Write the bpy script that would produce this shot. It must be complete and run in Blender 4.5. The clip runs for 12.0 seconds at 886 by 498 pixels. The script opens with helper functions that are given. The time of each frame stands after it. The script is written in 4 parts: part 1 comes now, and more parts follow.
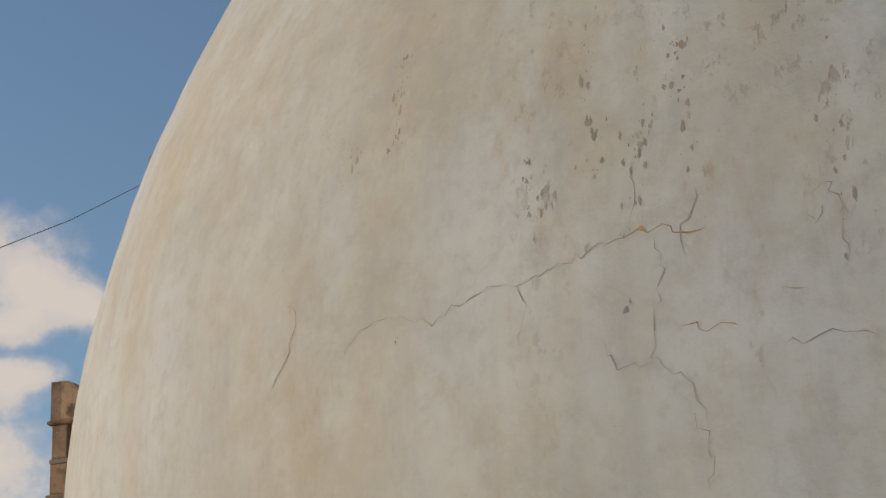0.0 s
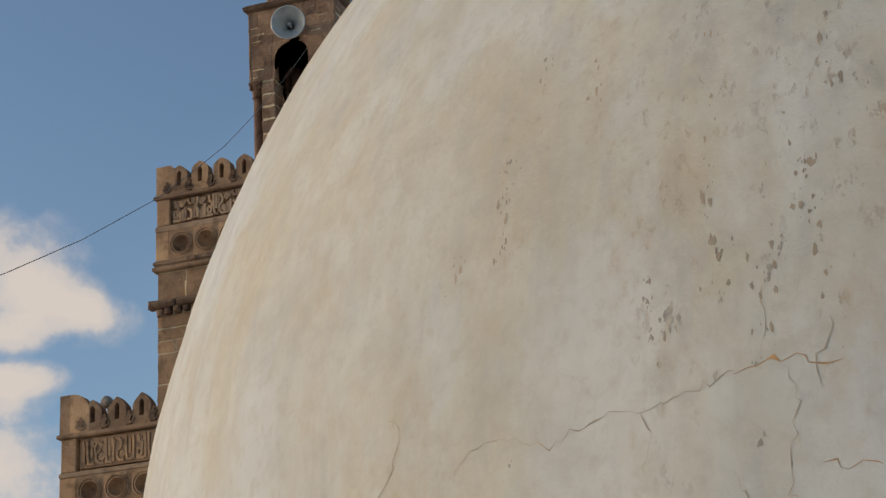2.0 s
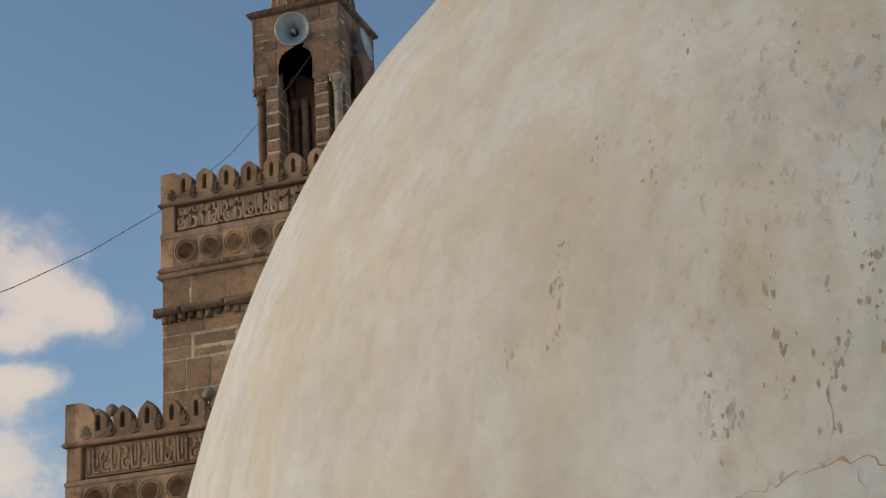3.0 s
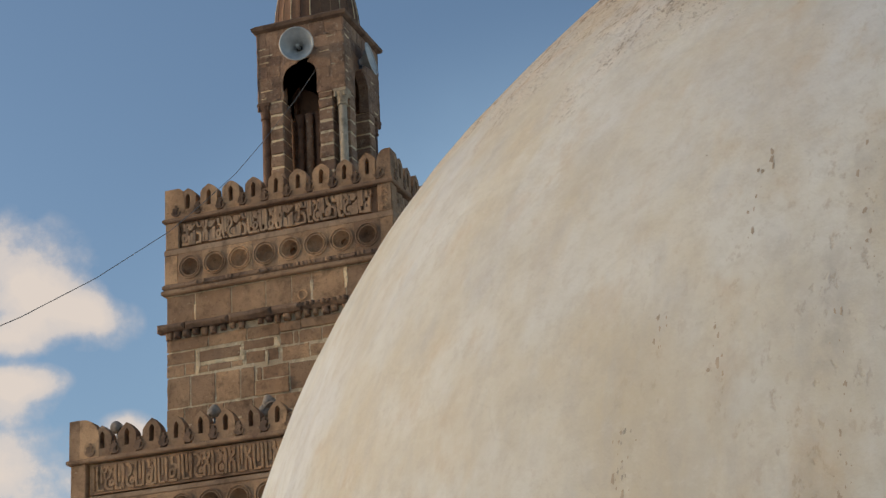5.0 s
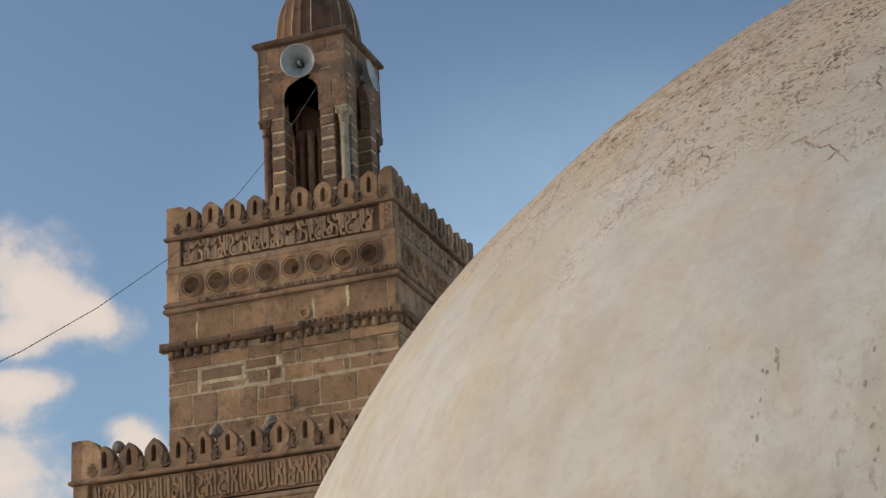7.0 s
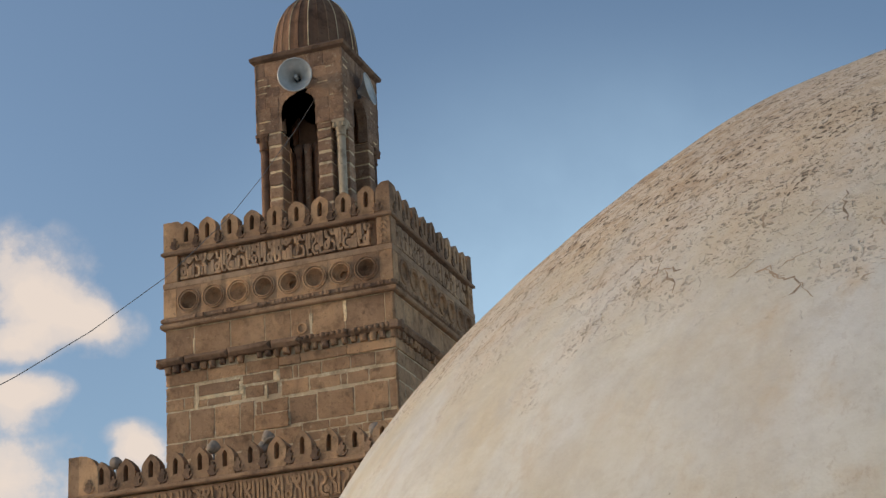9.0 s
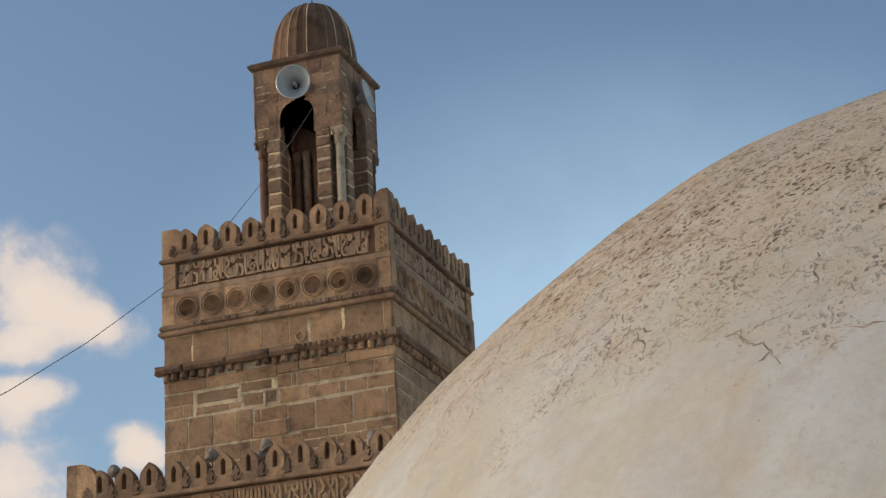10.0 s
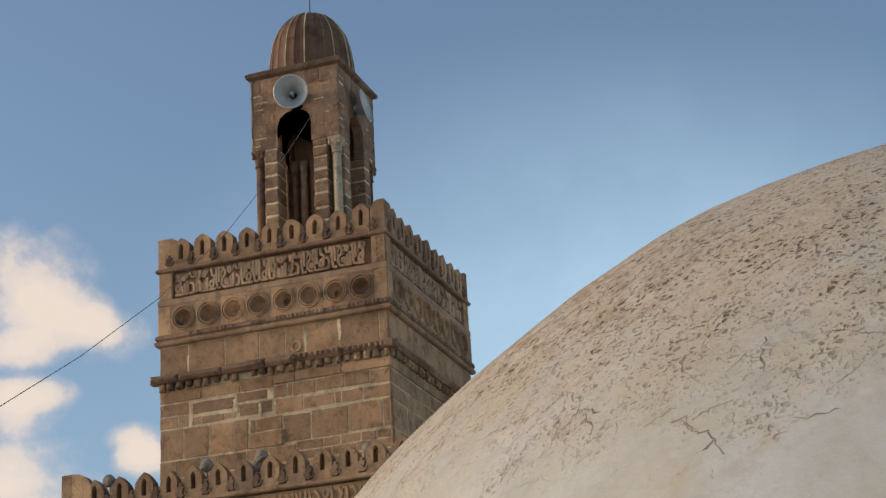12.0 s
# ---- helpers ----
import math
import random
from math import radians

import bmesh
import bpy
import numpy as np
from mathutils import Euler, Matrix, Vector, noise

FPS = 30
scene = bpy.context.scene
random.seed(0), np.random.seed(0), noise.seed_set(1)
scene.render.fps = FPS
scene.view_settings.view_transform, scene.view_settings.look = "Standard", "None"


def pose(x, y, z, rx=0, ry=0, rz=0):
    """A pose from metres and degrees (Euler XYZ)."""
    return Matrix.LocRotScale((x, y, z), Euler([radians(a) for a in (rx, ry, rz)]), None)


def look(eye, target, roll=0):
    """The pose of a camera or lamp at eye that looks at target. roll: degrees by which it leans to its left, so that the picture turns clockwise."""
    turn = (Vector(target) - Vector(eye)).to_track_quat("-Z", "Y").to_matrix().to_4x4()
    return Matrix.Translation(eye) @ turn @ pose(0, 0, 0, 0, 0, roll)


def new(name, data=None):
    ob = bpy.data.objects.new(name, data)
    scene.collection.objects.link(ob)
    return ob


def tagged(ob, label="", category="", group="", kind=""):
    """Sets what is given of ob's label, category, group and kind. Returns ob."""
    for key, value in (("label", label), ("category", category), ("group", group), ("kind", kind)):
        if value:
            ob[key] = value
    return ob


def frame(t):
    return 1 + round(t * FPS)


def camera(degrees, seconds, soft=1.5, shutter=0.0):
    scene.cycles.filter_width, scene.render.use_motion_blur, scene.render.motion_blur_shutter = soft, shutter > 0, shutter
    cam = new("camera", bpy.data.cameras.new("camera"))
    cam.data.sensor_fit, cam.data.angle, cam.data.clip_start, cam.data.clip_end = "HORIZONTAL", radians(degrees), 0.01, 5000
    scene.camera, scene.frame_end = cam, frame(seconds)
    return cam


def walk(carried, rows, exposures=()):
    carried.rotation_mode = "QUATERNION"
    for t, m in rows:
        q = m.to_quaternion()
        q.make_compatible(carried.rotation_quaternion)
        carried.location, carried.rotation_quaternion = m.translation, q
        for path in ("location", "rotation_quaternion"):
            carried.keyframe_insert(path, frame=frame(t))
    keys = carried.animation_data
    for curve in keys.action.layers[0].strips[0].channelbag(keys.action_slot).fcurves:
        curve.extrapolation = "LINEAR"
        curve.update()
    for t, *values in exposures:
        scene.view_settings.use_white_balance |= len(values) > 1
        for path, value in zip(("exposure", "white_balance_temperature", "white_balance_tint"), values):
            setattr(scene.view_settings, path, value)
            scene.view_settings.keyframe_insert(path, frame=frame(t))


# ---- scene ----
# camera: rises slowly beside the plastered dome, looking up at the minaret
cam = camera(27.0, 12.0, soft=1.4)
walk(cam, [
    (0.0, pose(11.067, -26.223, 1.350, 110.274, 0, 18.447) @ pose(0, 0, 0, 0, 0, -2.826)),
    (0.5, pose(11.041, -26.230, 1.375, 110.324, 0, 18.447) @ pose(0, 0, 0, 0, 0, -2.880)),
    (1.0, pose(11.008, -26.235, 1.414, 110.318, 0, 18.453) @ pose(0, 0, 0, 0, 0, -2.991)),
    (1.5, pose(10.980, -26.239, 1.454, 110.299, 0, 18.479) @ pose(0, 0, 0, 0, 0, -3.185)),
    (2.0, pose(10.940, -26.243, 1.513, 110.337, 0, 18.443) @ pose(0, 0, 0, 0, 0, -3.196)),
    (2.5, pose(10.912, -26.251, 1.568, 110.333, 0, 18.459) @ pose(0, 0, 0, 0, 0, -3.307)),
    (3.0, pose(10.885, -26.254, 1.631, 110.338, 0, 18.480) @ pose(0, 0, 0, 0, 0, -3.358)),
    (5.0, pose(10.837, -26.291, 1.867, 110.396, 0, 18.491) @ pose(0, 0, 0, 0, 0, -3.337)),
    (5.5, pose(10.838, -26.311, 1.927, 110.411, 0, 18.532) @ pose(0, 0, 0, 0, 0, -3.366)),
    (6.0, pose(10.844, -26.309, 1.999, 110.411, 0, 18.502) @ pose(0, 0, 0, 0, 0, -3.452)),
    (6.5, pose(10.853, -26.309, 2.059, 110.431, 0, 18.549) @ pose(0, 0, 0, 0, 0, -3.508)),
    (7.0, pose(10.869, -26.315, 2.118, 110.455, 0, 18.573) @ pose(0, 0, 0, 0, 0, -3.502)),
    (9.0, pose(10.940, -26.308, 2.295, 110.557, 0, 18.606) @ pose(0, 0, 0, 0, 0, -3.609)),
    (9.5, pose(10.964, -26.302, 2.337, 110.588, 0, 18.630) @ pose(0, 0, 0, 0, 0, -3.653)),
    (10.0, pose(10.992, -26.299, 2.379, 110.620, 0, 18.652) @ pose(0, 0, 0, 0, 0, -3.628)),
    (10.5, pose(11.014, -26.300, 2.407, 110.669, 0, 18.684) @ pose(0, 0, 0, 0, 0, -3.562)),
    (11.0, pose(11.038, -26.302, 2.434, 110.686, 0, 18.667) @ pose(0, 0, 0, 0, 0, -3.582)),
    (11.5, pose(11.058, -26.302, 2.456, 110.719, 0, 18.671) @ pose(0, 0, 0, 0, 0, -3.499)),
    (12.0, pose(11.079, -26.297, 2.480, 110.740, 0, 18.692) @ pose(0, 0, 0, 0, 0, -3.380)),
], [(0.0, -0.10, 6500, 11), (2.5, -0.05, 6500, 11), (6.0, 0.08, 6600, 12), (9.0, 0.17, 6720, 13), (12.0, 0.23, 6790, 13)])

# ---- world, sun, exposure ----
SUN_AZ = radians(193)       # compass-like angle in the plan, from +x towards +y
SUN_EL = radians(12)
world = bpy.data.worlds.new("sky")
scene.world = world
world.use_nodes = True
wn = world.node_tree.nodes
wl = world.node_tree.links
sky = wn.new("ShaderNodeTexSky")
sky.sky_type = "NISHITA"
sky.sun_disc = False
sky.sun_elevation = SUN_EL
sky.sun_rotation = math.pi / 2 - SUN_AZ
sky.air_density = 1.0
sky.dust_density = 1.0
sky.ozone_density = 2.0
wn["Background"].inputs["Strength"].default_value = 0.155
wl.new(sky.outputs[0], wn["Background"].inputs["Color"])

sun_data = bpy.data.lights.new("sun", "SUN")
sun_data.energy = 1.6
sun_data.angle = radians(25)
sun_data.color = (1.0, 0.89, 0.72)
sun = new("sun", sun_data)
sun_dir = Vector((math.cos(SUN_AZ) * math.cos(SUN_EL), math.sin(SUN_AZ) * math.cos(SUN_EL), math.sin(SUN_EL)))
sun.matrix_world = look(sun_dir * 60, (0, 0, 0))


# ---- materials ----
def material(name):
    m = bpy.data.materials.new(name)
    m.use_nodes = True
    nt = m.node_tree
    return m, nt, nt.nodes["Principled BSDF"]


def node(nt, kind, **values):
    n = nt.nodes.new(kind)
    for k, v in values.items():
        n.inputs[k.replace("_", " ")].default_value = v
    return n


def ramp(nt, fac, stops):
    r = nt.nodes.new("ShaderNodeValToRGB")
    el = r.color_ramp.elements
    while len(el) < len(stops):
        el.new(0.5)
    for e, (p, c) in zip(el, stops):
        e.position = p
        e.color = (*c, 1) if len(c) == 3 else c
    nt.links.new(fac, r.inputs[0])
    return r


def mix(nt, fac, a, b, blend="MIX"):
    m = nt.nodes.new("ShaderNodeMix")
    m.data_type = "RGBA"
    m.blend_type = blend
    for socket, v in ((m.inputs[0], fac), (m.inputs[6], a), (m.inputs[7], b)):
        if hasattr(v, "is_output"):
            nt.links.new(v, socket)
        elif isinstance(v, (int, float)):
            socket.default_value = v
        else:
            socket.default_value = (*v, 1)
    return m.outputs[2]


def math_node(nt, op, a, b=0.0):
    m = nt.nodes.new("ShaderNodeMath")
    m.operation = op
    for socket, v in zip(m.inputs, (a, b)):
        if hasattr(v, "is_output"):
            nt.links.new(v, socket)
        else:
            socket.default_value = v
    return m.outputs[0]


def noise_tex(nt, coord, scale, detail=4.0, rough=0.55, stretch=None):
    n = node(nt, "ShaderNodeTexNoise", Scale=scale, Detail=detail, Roughness=rough)
    if stretch:
        mp = nt.nodes.new("ShaderNodeMapping")
        mp.inputs["Scale"].default_value = stretch
        nt.links.new(coord, mp.inputs[0])
        coord = mp.outputs[0]
    nt.links.new(coord, n.inputs["Vector"])
    return n.outputs["Fac"]


def bump(nt, bsdf, height, strength, distance):
    b = nt.nodes.new("ShaderNodeBump")
    b.inputs["Strength"].default_value = strength
    b.inputs["Distance"].default_value = distance
    nt.links.new(height, b.inputs["Height"])
    nt.links.new(b.outputs[0], bsdf.inputs["Normal"])


def world_coord(nt):
    g = nt.nodes.new("ShaderNodeNewGeometry")
    return g.outputs["Position"]


def stone_material(name, dark, light, pale, rough=0.9, pale_amount=0.62, islands=False, relief=0.02):
    m, nt, bsdf = material(name)
    co = world_coord(nt)
    big = noise_tex(nt, co, 1.3, 5)
    fine = noise_tex(nt, co, 14, 6, 0.65)
    grain = noise_tex(nt, co, 70, 3)
    c = ramp(nt, big, [(0.34, dark), (0.66, light)]).outputs[0]
    grime = noise_tex(nt, co, 4.2, 6, 0.65)
    c = mix(nt, math_node(nt, "MULTIPLY", ramp(nt, grime, [(0.50, (0, 0, 0)), (0.68, (1, 1, 1))]).outputs[0], 0.7), c, tuple(v * 0.42 for v in dark))
    if islands:
        rnd = nt.nodes.new("ShaderNodeNewGeometry").outputs["Random Per Island"]
    else:
        rnd = nt.nodes.new("ShaderNodeObjectInfo").outputs["Random"]
    tint = ramp(nt, rnd, [(0.0, (0.70, 0.69, 0.70)), (0.35, (0.90, 0.89, 0.86)), (0.7, (1.02, 1.0, 0.95)), (1.0, (1.22, 1.19, 1.10))]).outputs[0]
    c = mix(nt, 1.0, c, tint, "MULTIPLY")
    spots = ramp(nt, fine, [(pale_amount, (0, 0, 0)), (pale_amount + 0.14, (1, 1, 1))]).outputs[0]
    c = mix(nt, math_node(nt, "MULTIPLY", spots, 0.55), c, pale)
    pits = ramp(nt, fine, [(0.30, (1, 1, 1)), (0.42, (0, 0, 0))]).outputs[0]
    c = mix(nt, math_node(nt, "MULTIPLY", pits, 0.6), c, tuple(v * 0.4 for v in dark))
    # sparse deep weathering holes and broad darker weathering
    holes = ramp(nt, noise_tex(nt, co, 26, 4, 0.6), [(0.66, (0, 0, 0)), (0.72, (1, 1, 1))]).outputs[0]
    c = mix(nt, math_node(nt, "MULTIPLY", holes, 0.75), c, tuple(v * 0.25 for v in dark))
    weather = ramp(nt, noise_tex(nt, co, 2.6, 5, 0.6, (1.0, 1.0, 0.45)), [(0.50, (0, 0, 0)), (0.70, (1, 1, 1))]).outputs[0]
    c = mix(nt, math_node(nt, "MULTIPLY", weather, 0.40), c, tuple(v * k for v, k in zip(dark, (0.62, 0.66, 0.74))))
    nt.links.new(c, bsdf.inputs["Base Color"])
    bsdf.inputs["Roughness"].default_value = rough
    bsdf.inputs["Specular IOR Level"].default_value = 0.2
    h = math_node(nt, "ADD", math_node(nt, "ADD", fine, math_node(nt, "MULTIPLY", grime, 1.4)), math_node(nt, "MULTIPLY", grain, 0.35))
    bump(nt, bsdf, h, 1.0, relief)
    return m


SANDSTONE = stone_material("brown_sandstone", (0.329, 0.189, 0.110), (0.548, 0.338, 0.199), (0.760, 0.575, 0.378))
CARVED = stone_material("carved_sandstone", (0.373, 0.228, 0.141), (0.539, 0.352, 0.224), (0.652, 0.512, 0.373), islands=True, relief=0.008)
SHADED_PANEL = stone_material("shaded_recess_stone", (0.271, 0.154, 0.094), (0.418, 0.258, 0.154), (0.616, 0.453, 0.307), pale_amount=0.7)
PURPLE = stone_material("weathered_moulding_stone", (0.262, 0.153, 0.097), (0.436, 0.270, 0.168), (0.698, 0.562, 0.416))
MORTAR = stone_material("pale_lime_mortar", (0.692, 0.507, 0.319), (0.900, 0.702, 0.461), (0.900, 0.859, 0.614), pale_amount=0.55)
REDSTONE = stone_material("red_column_and_shade_stone", (0.15, 0.078, 0.05), (0.22, 0.125, 0.08), (0.40, 0.28, 0.2), pale_amount=0.7, relief=0.006)
MARBLE = stone_material("grey_white_marble", (0.441, 0.330, 0.226), (0.588, 0.454, 0.325), (0.678, 0.549, 0.418), rough=0.75, relief=0.004)
LANTERN = stone_material("red_brown_lantern_stone", (0.251, 0.145, 0.095), (0.427, 0.265, 0.172), (0.641, 0.501, 0.356), pale_amount=0.56)
DARK_STONE = stone_material("dark_brown_stone", (0.169, 0.101, 0.068), (0.353, 0.217, 0.138), (0.621, 0.476, 0.343), pale_amount=0.64)
CUPOLA = stone_material("brown_cupola_render", (0.144, 0.077, 0.050), (0.225, 0.131, 0.085), (0.378, 0.279, 0.203), pale_amount=0.72, relief=0.006)


def plaster_material():
    """Old limewash: cream, patched, rain-streaked, with columns of small pits; a pitted, lichen-specked crown."""
    m, nt, bsdf = material("old_limewash_plaster")
    co = world_coord(nt)
    grey1 = lambda n, lo, hi: ramp(nt, n, [(lo, (0, 0, 0)), (hi, (1, 1, 1))]).outputs[0]
    low1 = lambda n, lo, hi: math_node(nt, "SUBTRACT", 1.0, ramp(nt, n, [(lo, (0, 0, 0)), (hi, (1, 1, 1))]).outputs[0])
    times = lambda a, c: math_node(nt, "MULTIPLY", a, c)
    cloudy = noise_tex(nt, co, 1.4, 5, 0.6)
    patch = noise_tex(nt, co, 6.5, 6, 0.62)
    streak = noise_tex(nt, co, 7.0, 5, 0.6, (1.0, 1.0, 0.22))
    streak2 = noise_tex(nt, co, 20.0, 4, 0.6, (1.0, 1.0, 0.18))
    fine = noise_tex(nt, co, 55, 6, 0.7)
    grain = noise_tex(nt, co, 210, 3, 0.6)
    c = ramp(nt, cloudy, [(0.32, (0.50, 0.462, 0.390)), (0.55, (0.57, 0.534, 0.460)), (0.75, (0.605, 0.572, 0.505))]).outputs[0]
    # washed grey patches, warm cream patches and pale scuffs, each with a soft outline
    soft_patch = noise_tex(nt, co, 4.0, 4, 0.55, (1.0, 1.0, 0.55))
    c = mix(nt, times(grey1(soft_patch, 0.46, 0.66), 0.70), c, (0.57, 0.56, 0.545))
    c = mix(nt, times(low1(soft_patch, 0.34, 0.50), 0.65), c, (0.52, 0.435, 0.305))
    c = mix(nt, times(grey1(patch, 0.48, 0.64), 0.45), c, (0.64, 0.62, 0.57))
    c = mix(nt, times(low1(patch, 0.33, 0.45), 0.35), c, (0.435, 0.40, 0.35))
    c = mix(nt, times(grey1(streak, 0.48, 0.68), 0.38), c, (0.46, 0.38, 0.265))
    c = mix(nt, times(grey1(streak2, 0.52, 0.72), 0.36), c, (0.40, 0.385, 0.375))
    mottle = noise_tex(nt, co, 30, 6, 0.7)
    c = mix(nt, times(grey1(mottle, 0.50, 0.66), 0.40), c, (0.44, 0.385, 0.315))
    c = mix(nt, times(low1(mottle, 0.30, 0.46), 0.25), c, (0.66, 0.64, 0.60))
    # columns where rain runs: smudges, small brown pits and flakes
    column_noise = noise_tex(nt, co, 5.0, 4, 0.6, (1.0, 1.0, 0.20))
    side = nt.nodes.new("ShaderNodeSeparateXYZ")
    nt.links.new(co, side.inputs[0])
    # more of them on the side that the rain drives against
    windward = nt.nodes.new("ShaderNodeMapRange")
    for k, v in zip((1, 2, 3, 4), (10.30, 10.60, 0.25, 1.0)):
        windward.inputs[k].default_value = v
    nt.links.new(side.outputs[0], windward.inputs[0])
    sheltered = nt.nodes.new("ShaderNodeMapRange")
    for k, v in zip((1, 2, 3, 4), (2.45, 2.85, 1.0, 0.35)):
        sheltered.inputs[k].default_value = v
    nt.links.new(side.outputs[2], sheltered.inputs[0])
    cols = times(times(grey1(column_noise, 0.47, 0.62), windward.outputs[0]), sheltered.outputs[0])
    smudge = times(grey1(noise_tex(nt, co, 17, 5, 0.62, (1.0, 1.0, 0.55)), 0.52, 0.68), cols)
    c = mix(nt, times(smudge, 0.62), c, (0.36, 0.33, 0.295))
    flecks = noise_tex(nt, co, 52, 4, 0.65, (1.0, 1.0, 0.60))
    pit = times(grey1(flecks, 0.585, 0.66), cols)
    c = mix(nt, times(pit, 0.45), c, (0.27, 0.185, 0.125))
    ochre = times(grey1(noise_tex(nt, co, 13, 5, 0.65, (1.0, 1.0, 0.6)), 0.52, 0.68), grey1(patch, 0.40, 0.58))
    c = mix(nt, times(ochre, 0.42), c, (0.47, 0.345, 0.215))
    # crown: dense fine pitting where rain stands
    sep = nt.nodes.new("ShaderNodeSeparateXYZ")
    nt.links.new(co, sep.inputs[0])
    high = math_node(nt, "ADD", sep.outputs[2], times(math_node(nt, "SUBTRACT", patch, 0.5), 0.9))
    crown = nt.nodes.new("ShaderNodeMapRange")
    crown.inputs[1].default_value, crown.inputs[2].default_value = 3.08, 3.38
    nt.links.new(high, crown.inputs[0])
    shaken = nt.nodes.new("ShaderNodeTexNoise")
    shaken.inputs["Scale"].default_value = 60
    shaken.inputs["Detail"].default_value = 3
    nt.links.new(co, shaken.inputs["Vector"])
    jolt = nt.nodes.new("ShaderNodeVectorMath")
    jolt.operation = "MULTIPLY_ADD"
    jolt.inputs[1].default_value = (0.026, 0.026, 0.026)
    nt.links.new(shaken.outputs["Color"], jolt.inputs[0])
    nt.links.new(co, jolt.inputs[2])
    cells = nt.nodes.new("ShaderNodeTexVoronoi")
    cells.inputs["Scale"].default_value = 84
    nt.links.new(jolt.outputs[0], cells.inputs["Vector"])
    cell_pick = nt.nodes.new("ShaderNodeSeparateColor")
    nt.links.new(cells.outputs["Color"], cell_pick.inputs[0])
    dots = times(low1(cells.outputs["Distance"], 0.30, 0.46), grey1(cell_pick.outputs[0], 0.46, 0.54))
    grit = noise_tex(nt, co, 165, 3, 0.6)
    thick = grey1(noise_tex(nt, co, 9, 5, 0.65), 0.30, 0.52)
    dark = times(times(math_node(nt, "MAXIMUM", dots, times(grey1(grit, 0.575, 0.64), 0.8)), crown.outputs[0]), thick)
    c = mix(nt, times(crown.outputs[0], 0.68), c, (0.57, 0.455, 0.335))
    # ochre lichen film towards the very top
    film = nt.nodes.new("ShaderNodeMapRange")
    film.inputs[1].default_value, film.inputs[2].default_value = 3.16, 3.50
    nt.links.new(high, film.inputs[0])
    lee = nt.nodes.new("ShaderNodeMapRange")
    for k, v in zip((1, 2, 3, 4), (10.25, 10.80, 1.0, 0.2)):
        lee.inputs[k].default_value = v
    nt.links.new(side.outputs[0], lee.inputs[0])
    lichen = times(grey1(noise_tex(nt, co, 24, 5, 0.7), 0.40, 0.62), math_node(nt, "MAXIMUM", times(film.outputs[0], lee.outputs[0]), times(crown.outputs[0], 0.35)))
    c = mix(nt, times(lichen, 0.85), c, (0.34, 0.20, 0.09))
    c = mix(nt, times(dark, 0.90), c, (0.10, 0.068, 0.045))
    light_spots = times(grey1(noise_tex(nt, co, 40, 5, 0.7), 0.54, 0.66), crown.outputs[0])
    c = mix(nt, times(light_spots, 0.45), c, (0.64, 0.585, 0.50))
    # hairlines, broken into short runs
    warp = nt.nodes.new("ShaderNodeTexNoise")
    warp.inputs["Scale"].default_value = 14
    warp.inputs["Detail"].default_value = 5
    nt.links.new(co, warp.inputs["Vector"])
    vm = nt.nodes.new("ShaderNodeVectorMath")
    vm.operation = "MULTIPLY_ADD"
    vm.inputs[1].default_value = (0.07, 0.07, 0.07)
    nt.links.new(warp.outputs["Color"], vm.inputs[0])
    nt.links.new(co, vm.inputs[2])
    vor = nt.nodes.new("ShaderNodeTexVoronoi")
    vor.feature = "DISTANCE_TO_EDGE"
    vor.inputs["Scale"].default_value = 5.5
    nt.links.new(vm.outputs[0], vor.inputs["Vector"])
    line = ramp(nt, vor.outputs["Distance"], [(0.003, (1, 1, 1)), (0.016, (0, 0, 0))]).outputs[0]
    broken = grey1(noise_tex(nt, co, 7.0, 3), 0.52, 0.60)
    crack = times(line, broken)
    c = mix(nt, times(crack, math_node(nt, "ADD", 0.07, times(crown.outputs[0], 0.70))), c, (0.24, 0.18, 0.125))
    # short dark cracks that open on and just below the crown
    bend = nt.nodes.new("ShaderNodeVectorMath")
    bend.operation = "MULTIPLY_ADD"
    bend.inputs[1].default_value = (0.050, 0.050, 0.050)
    ragged = nt.nodes.new("ShaderNodeTexNoise")
    ragged.inputs["Scale"].default_value = 24
    ragged.inputs["Detail"].default_value = 6
    ragged.inputs["Roughness"].default_value = 0.65
    nt.links.new(co, ragged.inputs["Vector"])
    nt.links.new(ragged.outputs["Color"], bend.inputs[0])
    nt.links.new(co, bend.inputs[2])
    vor2 = nt.nodes.new("ShaderNodeTexVoronoi")
    vor2.feature = "DISTANCE_TO_EDGE"
    vor2.inputs["Scale"].default_value = 9.0
    nt.links.new(bend.outputs[0], vor2.inputs["Vector"])
    open_line = ramp(nt, vor2.outputs["Distance"], [(0.004, (1, 1, 1)), (0.018, (0, 0, 0))]).outputs[0]
    upper = nt.nodes.new("ShaderNodeMapRange")
    upper.inputs[1].default_value, upper.inputs[2].default_value = 3.05, 3.32
    nt.links.new(high, upper.inputs[0])
    gash = times(times(open_line, grey1(noise_tex(nt, co, 19.0, 4, 0.65), 0.52, 0.60)), upper.outputs[0])
    c = mix(nt, times(gash, 0.72), c, (0.13, 0.085, 0.055))
    nt.links.new(c, bsdf.inputs["Base Color"])
    bsdf.inputs["Roughness"].default_value = 0.88
    bsdf.inputs["Specular IOR Level"].default_value = 0.2
    h = math_node(nt, "ADD", times(fine, 0.16), times(grain, 0.06))
    h = math_node(nt, "ADD", h, times(patch, 0.8))
    h = math_node(nt, "ADD", h, times(mottle, 0.25))
    h = math_node(nt, "SUBTRACT", h, times(dark, 1.3))
